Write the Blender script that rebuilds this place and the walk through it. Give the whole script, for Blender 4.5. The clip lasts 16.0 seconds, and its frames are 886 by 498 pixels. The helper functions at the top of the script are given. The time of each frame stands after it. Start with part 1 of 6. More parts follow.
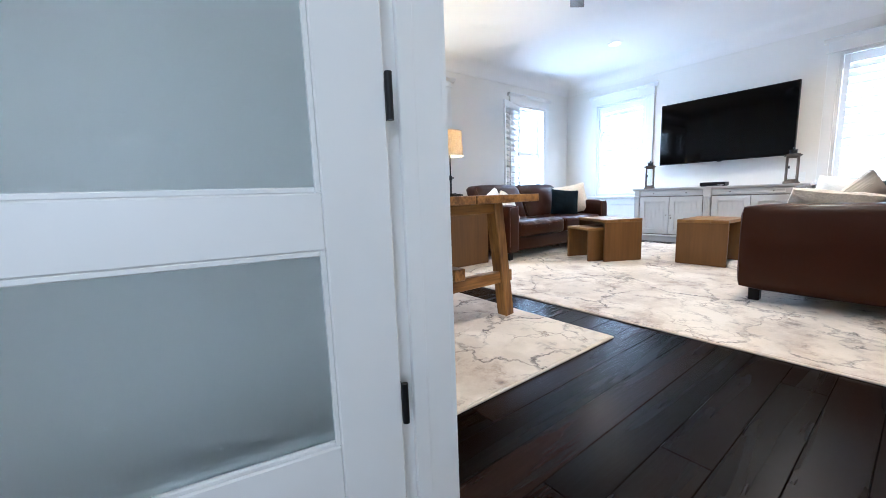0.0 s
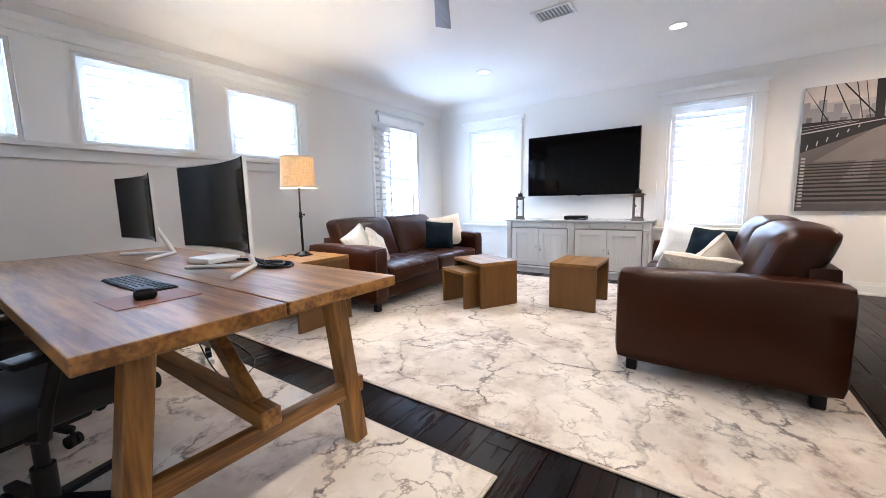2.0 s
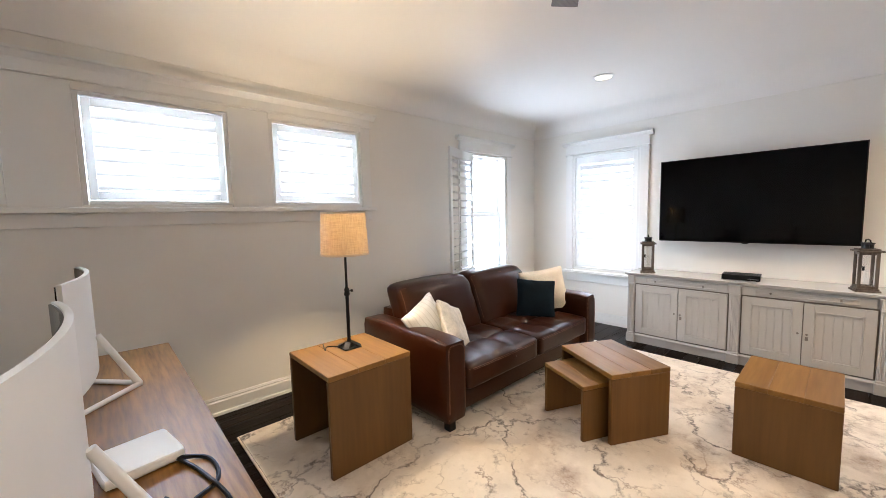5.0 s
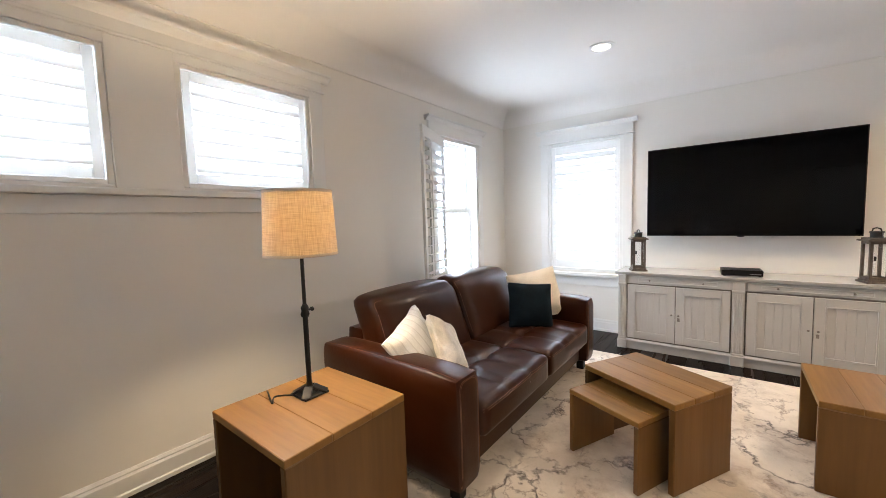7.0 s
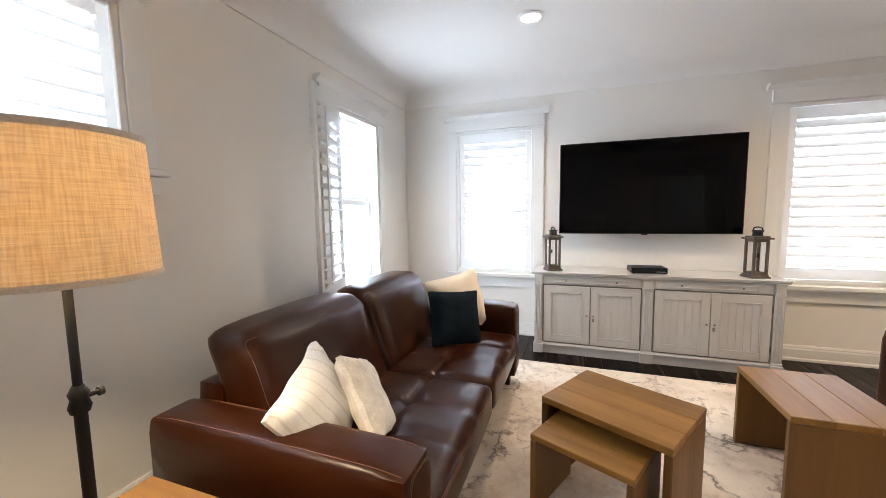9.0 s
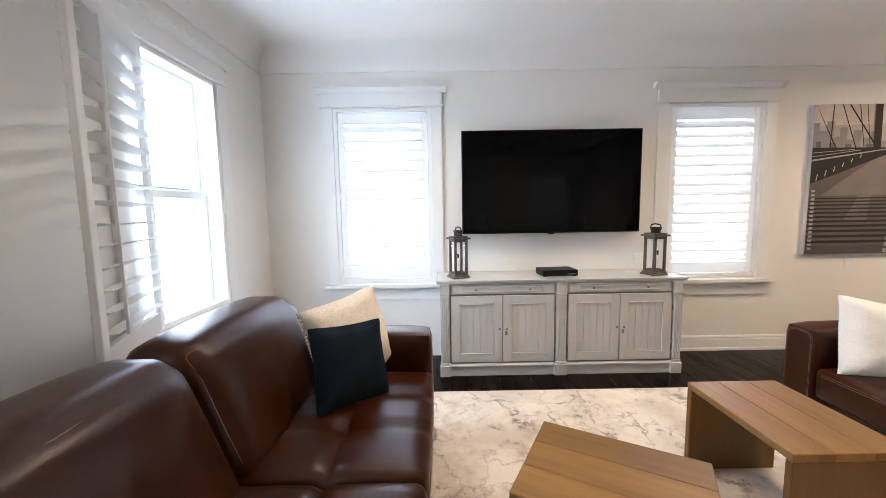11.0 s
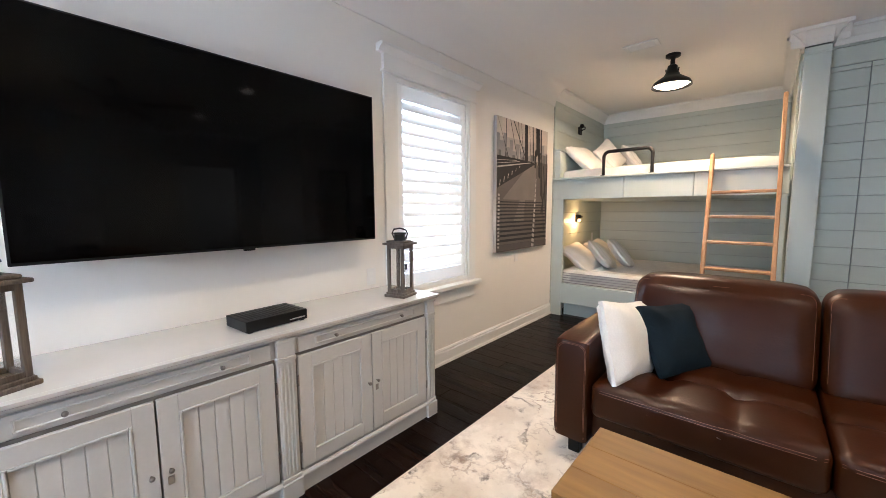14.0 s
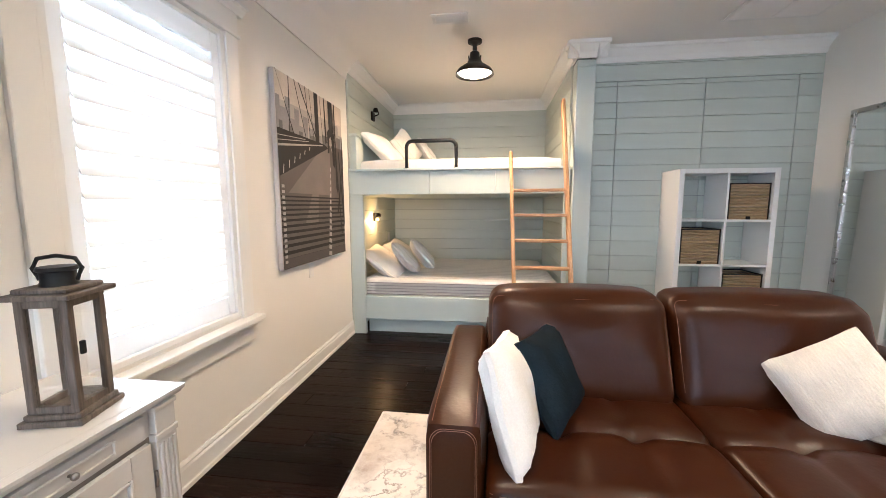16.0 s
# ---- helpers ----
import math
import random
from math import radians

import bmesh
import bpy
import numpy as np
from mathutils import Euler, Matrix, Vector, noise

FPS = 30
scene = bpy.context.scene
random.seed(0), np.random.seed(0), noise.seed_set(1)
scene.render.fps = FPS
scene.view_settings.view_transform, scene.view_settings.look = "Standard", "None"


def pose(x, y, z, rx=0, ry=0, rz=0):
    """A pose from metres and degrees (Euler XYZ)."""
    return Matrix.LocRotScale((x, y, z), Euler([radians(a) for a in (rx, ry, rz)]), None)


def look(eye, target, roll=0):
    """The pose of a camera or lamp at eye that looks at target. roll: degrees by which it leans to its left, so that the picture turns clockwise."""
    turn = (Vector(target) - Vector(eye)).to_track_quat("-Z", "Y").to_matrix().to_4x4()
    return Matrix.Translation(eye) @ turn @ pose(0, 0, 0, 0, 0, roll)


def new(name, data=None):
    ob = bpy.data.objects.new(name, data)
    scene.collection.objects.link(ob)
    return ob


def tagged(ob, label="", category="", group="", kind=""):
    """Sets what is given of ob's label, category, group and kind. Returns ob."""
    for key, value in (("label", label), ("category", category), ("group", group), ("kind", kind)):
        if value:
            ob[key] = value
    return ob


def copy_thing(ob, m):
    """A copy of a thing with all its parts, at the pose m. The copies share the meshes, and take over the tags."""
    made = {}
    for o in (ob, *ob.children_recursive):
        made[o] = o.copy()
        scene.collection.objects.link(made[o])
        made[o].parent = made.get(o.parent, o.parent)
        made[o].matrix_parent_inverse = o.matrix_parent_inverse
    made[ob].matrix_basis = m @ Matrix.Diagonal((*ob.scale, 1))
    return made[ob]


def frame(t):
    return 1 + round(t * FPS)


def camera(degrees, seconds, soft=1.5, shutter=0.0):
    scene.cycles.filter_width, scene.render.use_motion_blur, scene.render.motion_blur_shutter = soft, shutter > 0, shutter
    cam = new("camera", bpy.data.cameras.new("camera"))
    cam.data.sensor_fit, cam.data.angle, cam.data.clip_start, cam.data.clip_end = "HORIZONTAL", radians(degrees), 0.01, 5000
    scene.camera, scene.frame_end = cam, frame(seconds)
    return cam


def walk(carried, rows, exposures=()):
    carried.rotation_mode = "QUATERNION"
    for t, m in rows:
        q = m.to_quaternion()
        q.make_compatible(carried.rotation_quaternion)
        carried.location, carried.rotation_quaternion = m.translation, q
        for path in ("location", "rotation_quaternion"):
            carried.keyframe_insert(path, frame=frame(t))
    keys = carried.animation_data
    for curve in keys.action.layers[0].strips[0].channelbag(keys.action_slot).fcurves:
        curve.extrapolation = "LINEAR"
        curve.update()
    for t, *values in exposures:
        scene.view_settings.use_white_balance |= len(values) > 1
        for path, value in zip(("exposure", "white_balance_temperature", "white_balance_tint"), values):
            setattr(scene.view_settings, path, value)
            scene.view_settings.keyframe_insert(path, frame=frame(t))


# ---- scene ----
LENS = 100.0
cam = camera(LENS, 16.0, soft=0.7)
ROWS = [
    (0.0, 0.368, 0.157, 0.800, 81.95, 2.06, -37.42),
    (0.5, 0.517, 0.289, 0.815, 82.26, 1.97, -45.71),
    (1.0, 0.678, 0.382, 0.864, 82.56, 1.71, -53.47),
    (1.5, 0.845, 0.446, 0.970, 82.60, 1.39, -55.43),
    (2.0, 1.036, 0.532, 1.108, 82.71, 1.23, -55.22),
    (2.5, 1.215, 0.639, 1.232, 83.02, 1.37, -54.15),
    (3.0, 1.363, 0.771, 1.311, 83.25, 1.21, -51.84),
    (3.5, 1.495, 0.925, 1.379, 83.69, 1.21, -49.40),
    (4.0, 1.619, 1.090, 1.436, 84.26, 1.31, -46.89),
    (4.5, 1.733, 1.259, 1.491, 84.64, 1.29, -44.41),
    (5.0, 1.955, 1.375, 1.505, 84.90, 1.36, -42.90),
    (5.5, 2.150, 1.500, 1.495, 85.10, 1.48, -42.50),
    (6.0, 2.236, 1.700, 1.462, 85.30, 1.62, -43.80),
    (6.5, 2.244, 1.930, 1.424, 85.45, 1.74, -47.30),
    (7.0, 2.238, 2.135, 1.398, 85.53, 1.81, -52.44),
    (7.5, 2.319, 2.297, 1.390, 85.77, 1.24, -57.22),
    (8.0, 2.436, 2.441, 1.397, 85.17, 0.95, -61.82),
    (10.5, 3.248, 2.961, 1.350, 84.49, 0.93, -84.76),
    (11.0, 3.443, 3.025, 1.361, 84.28, 0.93, -90.25),
    (11.5, 3.655, 3.067, 1.356, 84.38, 0.92, -95.88),
    (12.0, 3.891, 3.086, 1.351, 84.16, 0.65, -103.64),
    (12.5, 4.119, 3.083, 1.348, 84.14, 0.47, -111.79),
    (13.0, 4.359, 3.017, 1.349, 84.12, 0.24, -121.74),
    (13.5, 4.574, 2.929, 1.348, 84.17, 0.19, -129.94),
    (14.0, 4.810, 2.805, 1.344, 84.03, 0.30, -138.80),
    (14.5, 5.006, 2.660, 1.350, 83.86, 0.30, -146.76),
    (15.0, 5.176, 2.473, 1.349, 83.77, 0.34, -155.81),
    (15.5, 5.314, 2.283, 1.354, 83.63, 0.30, -164.00),
    (16.0, 5.437, 2.047, 1.358, 83.33, 0.14, -172.67),
]
EXPOSURES = [(0.0, 0.0, 4500, 6), (1.0, -0.05, 4620, 10), (2.5, -0.1, 4850, 10), (4.5, -0.38, 5400, 10), (8.0, -0.52, 5650, 10), (10.5, -0.5, 5450, 10), (12.0, -0.8, 5300, 10), (12.8, -1.12, 5250, 10), (13.5, -0.9, 5250, 10), (14.5, -0.25, 5300, 10), (15.2, -0.08, 5300, 10), (16.0, -0.2, 5350, 10)]
walk(cam, [(t, pose(x, y, z, rx, ry, rz)) for t, x, y, z, rx, ry, rz in ROWS], EXPOSURES)

# ---- world and sun ----
world = bpy.data.worlds.new("sky")
scene.world = world
world.use_nodes = True
wn = world.node_tree
sky = wn.nodes.new("ShaderNodeTexSky")
sky.sky_type = "NISHITA"
sky.sun_disc = False
sky.sun_elevation, sky.sun_rotation = radians(48), radians(200)
wn.nodes["Background"].inputs[1].default_value = 0.12
wn.links.new(sky.outputs[0], wn.nodes["Background"].inputs[0])
sun = new("sun", bpy.data.lights.new("sun", "SUN"))
sun.data.energy, sun.data.angle, sun.data.color = 3.0, radians(0.5), (1.0, 0.95, 0.88)
sun.matrix_world = look((-3, -8, 12), (0, 0, 0))

# plan, in metres: x to the television wall, y to the shuttered window wall
XE, XW, YN, YS, YB, YP = 6.89, 0.895, 4.625, -0.50, -3.45, -1.78
BX0, XM, BF = 4.68, 2.56, -1.66
CEIL, THICK = 2.80, 0.20


def sized(k):
    return Matrix.Scale(k, 4)


def area_light(name, m, sx, sy, watts, colour=(1, 1, 1)):
    ob = new(name, bpy.data.lights.new(name, "AREA"))
    ob.data.shape, ob.data.size, ob.data.size_y = "RECTANGLE", sx, sy
    ob.data.energy, ob.data.color = watts, colour
    ob.matrix_world = m
    return ob


def point_light(name, p, watts, colour, r=0.04):
    ob = new(name, bpy.data.lights.new(name, "POINT"))
    ob.data.energy, ob.data.color, ob.data.shadow_soft_size = watts, colour, r
    ob.location = p
    return ob


COOL = (0.93, 0.97, 1.0)
area_light("daylight", look((XE + 0.42, 3.545, 1.45), (0, 3.545, 2.2)), 1.75, 2.25, 185, COOL)
area_light("daylight", look((XE + 0.42, 0.53, 1.45), (0, 0.53, 2.2)), 1.75, 2.25, 185, COOL)
area_light("daylight", look((5.77, YN + 0.5, 1.5), (5.77, 0, 1.7)), 2.2, 2.7, 340, COOL)
area_light("daylight", look((2.5, YN + 0.42, 1.85), (2.5, 0, 2.5)), 4.2, 1.5, 600, COOL)
# hall lamp: added with no seen source, only to brighten the open door
area_light("daylight", look((-1.1, -1.72, 1.7), (-0.9, 0, 1.5)), 1.2, 1.6, 57, (1.0, 0.89, 0.76))


# ---- materials ----
def material(name, colour, rough=0.5, metal=0.0, vary=0.06, scale=6.0, grain=0.0, grain_scale=150.0, bump=0.0, bump_scale=60.0,
             coat=0.0, stretch=(1, 1, 1), random_tint=0.0, spec=0.5, sheen=0.0, uneven=0.06):
    """A principled surface with broad mottling, fine grain and relief."""
    m = bpy.data.materials.new(name)
    m.use_nodes = True
    n, l = m.node_tree.nodes, m.node_tree.links
    b = n["Principled BSDF"]
    b.inputs["Roughness"].default_value, b.inputs["Metallic"].default_value = rough, metal
    b.inputs["Coat Weight"].default_value, b.inputs["Specular IOR Level"].default_value = coat, spec
    b.inputs["Sheen Weight"].default_value = sheen
    tc, mp = n.new("ShaderNodeTexCoord"), n.new("ShaderNodeMapping")
    mp.inputs["Scale"].default_value = stretch
    l.new(tc.outputs["Object"], mp.inputs[0])
    broad = n.new("ShaderNodeTexNoise")
    broad.inputs["Scale"].default_value, broad.inputs["Detail"].default_value = scale, 5
    l.new(mp.outputs[0], broad.inputs["Vector"])
    fine = n.new("ShaderNodeTexNoise")
    fine.inputs["Scale"].default_value, fine.inputs["Detail"].default_value = grain_scale, 3
    l.new(mp.outputs[0], fine.inputs["Vector"])
    ramp = n.new("ShaderNodeMapRange")
    ramp.inputs[1].default_value, ramp.inputs[2].default_value = 0.3, 0.7
    ramp.inputs[3].default_value, ramp.inputs[4].default_value = 1 - vary, 1 + vary
    l.new(broad.outputs[0], ramp.inputs[0])
    r2 = n.new("ShaderNodeMapRange")
    r2.inputs[1].default_value, r2.inputs[2].default_value = 0.3, 0.7
    r2.inputs[3].default_value, r2.inputs[4].default_value = 1 - grain, 1 + grain
    l.new(fine.outputs[0], r2.inputs[0])
    mul = n.new("ShaderNodeMath")
    mul.operation = "MULTIPLY"
    l.new(ramp.outputs[0], mul.inputs[0]), l.new(r2.outputs[0], mul.inputs[1])
    last = mul
    if random_tint:
        oi = n.new("ShaderNodeObjectInfo")
        r3 = n.new("ShaderNodeMapRange")
        r3.inputs[3].default_value, r3.inputs[4].default_value = 1 - random_tint, 1 + random_tint
        l.new(oi.outputs["Random"], r3.inputs[0])
        last = n.new("ShaderNodeMath")
        last.operation = "MULTIPLY"
        l.new(mul.outputs[0], last.inputs[0]), l.new(r3.outputs[0], last.inputs[1])
    mix = n.new("ShaderNodeMix")
    mix.data_type, mix.blend_type = "RGBA", "MULTIPLY"
    mix.inputs["Factor"].default_value = 1
    mix.inputs["A"].default_value = (*colour, 1)
    l.new(last.outputs[0], mix.inputs["B"])
    l.new(mix.outputs["Result"], b.inputs["Base Color"])
    rr = n.new("ShaderNodeMapRange")
    rr.inputs[1].default_value, rr.inputs[2].default_value = 0.3, 0.7
    rr.inputs[3].default_value, rr.inputs[4].default_value = max(rough - uneven, 0.02), min(rough + uneven, 1)
    l.new(broad.outputs[0], rr.inputs[0]), l.new(rr.outputs[0], b.inputs["Roughness"])
    if bump:
        bn, bp = n.new("ShaderNodeTexNoise"), n.new("ShaderNodeBump")
        bn.inputs["Scale"].default_value, bn.inputs["Detail"].default_value = bump_scale, 4
        bp.inputs["Strength"].default_value, bp.inputs["Distance"].default_value = bump, 0.01
        l.new(mp.outputs[0], bn.inputs["Vector"])
        l.new(bn.outputs[0], bp.inputs["Height"]), l.new(bp.outputs[0], b.inputs["Normal"])
    return m


def wood(name, dark, light, axis="x", rough=0.4, scale=1.0, random_tint=0.0, coat=0.0, contrast=1.0, spec=0.45):
    """Wood with long streaks along one axis, cathedral figure and pores."""
    m = bpy.data.materials.new(name)
    m.use_nodes = True
    n, l = m.node_tree.nodes, m.node_tree.links
    b = n["Principled BSDF"]
    b.inputs["Coat Weight"].default_value, b.inputs["Specular IOR Level"].default_value = coat, spec
    tc, mp = n.new("ShaderNodeTexCoord"), n.new("ShaderNodeMapping")
    long, wide = 1.1 * scale, 14.0 * scale
    mp.inputs["Scale"].default_value = {"x": (long, wide, wide), "y": (wide, long, wide), "z": (wide, wide, long)}[axis]
    l.new(tc.outputs["Object"], mp.inputs[0])
    vec = mp.outputs[0]
    oi = n.new("ShaderNodeObjectInfo")
    if random_tint:
        off, cmb = n.new("ShaderNodeVectorMath"), n.new("ShaderNodeMath")
        cmb.operation = "MULTIPLY"
        cmb.inputs[1].default_value = 57.0
        l.new(oi.outputs["Random"], cmb.inputs[0])
        l.new(mp.outputs[0], off.inputs[0]), l.new(cmb.outputs[0], off.inputs[1])
        vec = off.outputs[0]
    a = n.new("ShaderNodeTexNoise")
    a.inputs["Scale"].default_value, a.inputs["Detail"].default_value, a.inputs["Distortion"].default_value = 1.0, 6, 0.9
    l.new(vec, a.inputs["Vector"])
    w = n.new("ShaderNodeTexNoise")
    w.inputs["Scale"].default_value, w.inputs["Detail"].default_value = 7.0, 4
    l.new(vec, w.inputs["Vector"])
    mixf = n.new("ShaderNodeMix")
    mixf.inputs[0].default_value = 0.4
    l.new(a.outputs[0], mixf.inputs[2]), l.new(w.outputs[0], mixf.inputs[3])
    ramp = n.new("ShaderNodeValToRGB")
    ramp.color_ramp.elements[0].position, ramp.color_ramp.elements[1].position = 0.5 - 0.16 / contrast, 0.5 + 0.16 / contrast
    ramp.color_ramp.elements[0].color, ramp.color_ramp.elements[1].color = (*dark, 1), (*light, 1)
    l.new(mixf.outputs[0], ramp.inputs[0])
    colour = ramp.outputs[0]
    if random_tint:
        r3, mx = n.new("ShaderNodeMapRange"), n.new("ShaderNodeMix")
        r3.inputs[3].default_value, r3.inputs[4].default_value = 1 - random_tint, 1 + random_tint
        l.new(oi.outputs["Random"], r3.inputs[0])
        mx.data_type, mx.blend_type = "RGBA", "MULTIPLY"
        mx.inputs["Factor"].default_value = 1
        l.new(colour, mx.inputs["A"]), l.new(r3.outputs[0], mx.inputs["B"])
        colour = mx.outputs["Result"]
    l.new(colour, b.inputs["Base Color"])
    rr = n.new("ShaderNodeMapRange")
    rr.inputs[3].default_value, rr.inputs[4].default_value = rough + 0.1, rough - 0.08
    l.new(a.outputs[0], rr.inputs[0]), l.new(rr.outputs[0], b.inputs["Roughness"])
    bp = n.new("ShaderNodeBump")
    bp.inputs["Strength"].default_value, bp.inputs["Distance"].default_value = 0.25, 0.004
    l.new(w.outputs[0], bp.inputs["Height"]), l.new(bp.outputs[0], b.inputs["Normal"])
    return m


def marble_rug(name):
    """Cream pile with broken grey-brown veins and faint clouds."""
    m = bpy.data.materials.new(name)
    m.use_nodes = True
    n, l = m.node_tree.nodes, m.node_tree.links
    b = n["Principled BSDF"]
    b.inputs["Roughness"].default_value, b.inputs["Sheen Weight"].default_value = 0.9, 0.2
    tc = n.new("ShaderNodeTexCoord")
    warp = n.new("ShaderNodeTexNoise")
    warp.inputs["Scale"].default_value, warp.inputs["Detail"].default_value, warp.inputs["Roughness"].default_value = 1.6, 8, 0.62
    l.new(tc.outputs["Object"], warp.inputs["Vector"])
    add = n.new("ShaderNodeMix")
    add.data_type, add.blend_type = "RGBA", "LINEAR_LIGHT"
    add.inputs["Factor"].default_value = 0.45
    l.new(tc.outputs["Object"], add.inputs["A"]), l.new(warp.outputs["Color"], add.inputs["B"])

    def veins(scale, width, mask_scale, lo, hi):
        v = n.new("ShaderNodeTexVoronoi")
        v.feature = "DISTANCE_TO_EDGE"
        v.inputs["Scale"].default_value = scale
        l.new(add.outputs["Result"], v.inputs["Vector"])
        r = n.new("ShaderNodeMapRange")
        r.inputs[1].default_value, r.inputs[2].default_value, r.inputs[3].default_value, r.inputs[4].default_value = 0.0, width, 1, 0
        l.new(v.outputs["Distance"], r.inputs[0])
        k = n.new("ShaderNodeTexNoise")
        k.inputs["Scale"].default_value, k.inputs["Detail"].default_value, k.inputs["Roughness"].default_value = mask_scale, 7, 0.68
        l.new(tc.outputs["Object"], k.inputs["Vector"])
        kr = n.new("ShaderNodeMapRange")
        kr.inputs[1].default_value, kr.inputs[2].default_value = lo, hi
        l.new(k.outputs[0], kr.inputs[0])
        mu = n.new("ShaderNodeMath")
        mu.operation = "MULTIPLY"
        l.new(r.outputs[0], mu.inputs[0]), l.new(kr.outputs[0], mu.inputs[1])
        return mu.outputs[0]

    cloud = n.new("ShaderNodeTexNoise")
    cloud.inputs["Scale"].default_value, cloud.inputs["Detail"].default_value = 2.3, 6
    l.new(add.outputs["Result"], cloud.inputs["Vector"])
    base = n.new("ShaderNodeValToRGB")
    base.color_ramp.elements[0].position, base.color_ramp.elements[1].position = 0.36, 0.62
    base.color_ramp.elements[0].color, base.color_ramp.elements[1].color = (0.56, 0.475, 0.38, 1), (0.75, 0.67, 0.565, 1)
    l.new(cloud.outputs[0], base.inputs[0])
    colour = base.outputs[0]
    for fac, tone in ((veins(1.5, 0.030, 3.0, 0.40, 0.58), (0.060, 0.040, 0.034, 1)), (veins(3.7, 0.040, 2.4, 0.46, 0.64), (0.24, 0.17, 0.125, 1)),
                      (veins(0.8, 0.15, 4.5, 0.46, 0.72), (0.30, 0.20, 0.135, 1)), (veins(2.3, 0.09, 9.0, 0.55, 0.70), (0.13, 0.10, 0.085, 1))):
        mx = n.new("ShaderNodeMix")
        mx.data_type = "RGBA"
        l.new(fac, mx.inputs["Factor"]), l.new(colour, mx.inputs["A"])
        mx.inputs["B"].default_value = tone
        colour = mx.outputs["Result"]
    l.new(colour, b.inputs["Base Color"])
    pile, bp = n.new("ShaderNodeTexNoise"), n.new("ShaderNodeBump")
    pile.inputs["Scale"].default_value = 320
    bp.inputs["Strength"].default_value, bp.inputs["Distance"].default_value = 0.35, 0.006
    l.new(tc.outputs["Object"], pile.inputs["Vector"])
    l.new(pile.outputs[0], bp.inputs["Height"]), l.new(bp.outputs[0], b.inputs["Normal"])
    return m


def glowing(name, colour, strength):
    m = bpy.data.materials.new(name)
    m.use_nodes = True
    b = m.node_tree.nodes["Principled BSDF"]
    b.inputs["Base Color"].default_value = (*colour, 1)
    b.inputs["Emission Color"].default_value = (*colour, 1)
    b.inputs["Emission Strength"].default_value = strength
    return m


def glass(name, rough=0.0, tint=(1, 1, 1)):
    m = bpy.data.materials.new(name)
    m.use_nodes = True
    b = m.node_tree.nodes["Principled BSDF"]
    b.inputs["Base Color"].default_value = (*tint, 1)
    b.inputs["Roughness"].default_value, b.inputs["Transmission Weight"].default_value = rough, 1.0
    b.inputs["IOR"].default_value = 1.45
    return m


def woven(name, colour, bands, axis=2, rough=0.8, depth=0.25, second=None):
    """Fabric with ribs or stripes across one axis of the thing."""
    m = material(name, colour, rough, vary=0.05, scale=9, grain=0.1, grain_scale=260, sheen=0.25)
    n, l = m.node_tree.nodes, m.node_tree.links
    b = n["Principled BSDF"]
    tc, sep = n.new("ShaderNodeTexCoord"), n.new("ShaderNodeSeparateXYZ")
    l.new(tc.outputs["Object"], sep.inputs[0])
    mu, si = n.new("ShaderNodeMath"), n.new("ShaderNodeMath")
    mu.operation, si.operation = "MULTIPLY", "SINE"
    mu.inputs[1].default_value = bands
    l.new(sep.outputs[axis], mu.inputs[0]), l.new(mu.outputs[0], si.inputs[0])
    bp = n.new("ShaderNodeBump")
    bp.inputs["Strength"].default_value, bp.inputs["Distance"].default_value = depth, 0.01
    l.new(si.outputs[0], bp.inputs["Height"]), l.new(bp.outputs[0], b.inputs["Normal"])
    if second:
        old = b.inputs["Base Color"].links[0].from_socket
        th, mx = n.new("ShaderNodeMapRange"), n.new("ShaderNodeMix")
        th.inputs[1].default_value, th.inputs[2].default_value = 0.8, 0.95
        l.new(si.outputs[0], th.inputs[0])
        mx.data_type = "RGBA"
        l.new(th.outputs[0], mx.inputs["Factor"]), l.new(old, mx.inputs["A"])
        mx.inputs["B"].default_value = (*second, 1)
        l.new(mx.outputs["Result"], b.inputs["Base Color"])
    return m


M_WALL = material("wall_paint", (0.80, 0.78, 0.735), 0.6, vary=0.015, scale=1.5, bump=0.05, bump_scale=220)
M_CEIL = material("ceiling_paint", (0.83, 0.815, 0.79), 0.7, vary=0.012, scale=1.2, bump=0.05, bump_scale=200)
M_TRIM = material("trim_paint", (0.80, 0.80, 0.78), 0.35, vary=0.015, scale=3)
M_LOUVER = material("louver_paint", (0.86, 0.86, 0.85), 0.4, vary=0.01, scale=3)
# added translucency imitates blown-out backlight; the painted blades are really opaque
ln, ll = M_LOUVER.node_tree.nodes, M_LOUVER.node_tree.links
thin, blend = ln.new("ShaderNodeBsdfTranslucent"), ln.new("ShaderNodeMixShader")
thin.inputs[0].default_value, blend.inputs[0].default_value = (0.9, 0.9, 0.88, 1), 0.2
ll.new(ln["Principled BSDF"].outputs[0], blend.inputs[1]), ll.new(thin.outputs[0], blend.inputs[2])
ll.new(blend.outputs[0], ln["Material Output"].inputs[0])
M_DOOR = material("door_paint", (0.78, 0.76, 0.72), 0.4, vary=0.015, scale=2)
M_SHIP = material("shiplap_paint", (0.51, 0.56, 0.515), 0.5, vary=0.03, scale=2.5, grain=0.02, random_tint=0.035, bump=0.04, bump_scale=90, stretch=(1, 1, 4))
M_SHIPGAP = material("shiplap_gap", (0.24, 0.27, 0.27), 0.8)
M_BLUE = material("bunk_paint", (0.53, 0.60, 0.58), 0.45, vary=0.025, scale=2.5, bump=0.03, bump_scale=60)
M_CAB = material("cabinet_paint", (0.45, 0.437, 0.41), 0.38, vary=0.025, scale=5, grain=0.015, grain_scale=60)
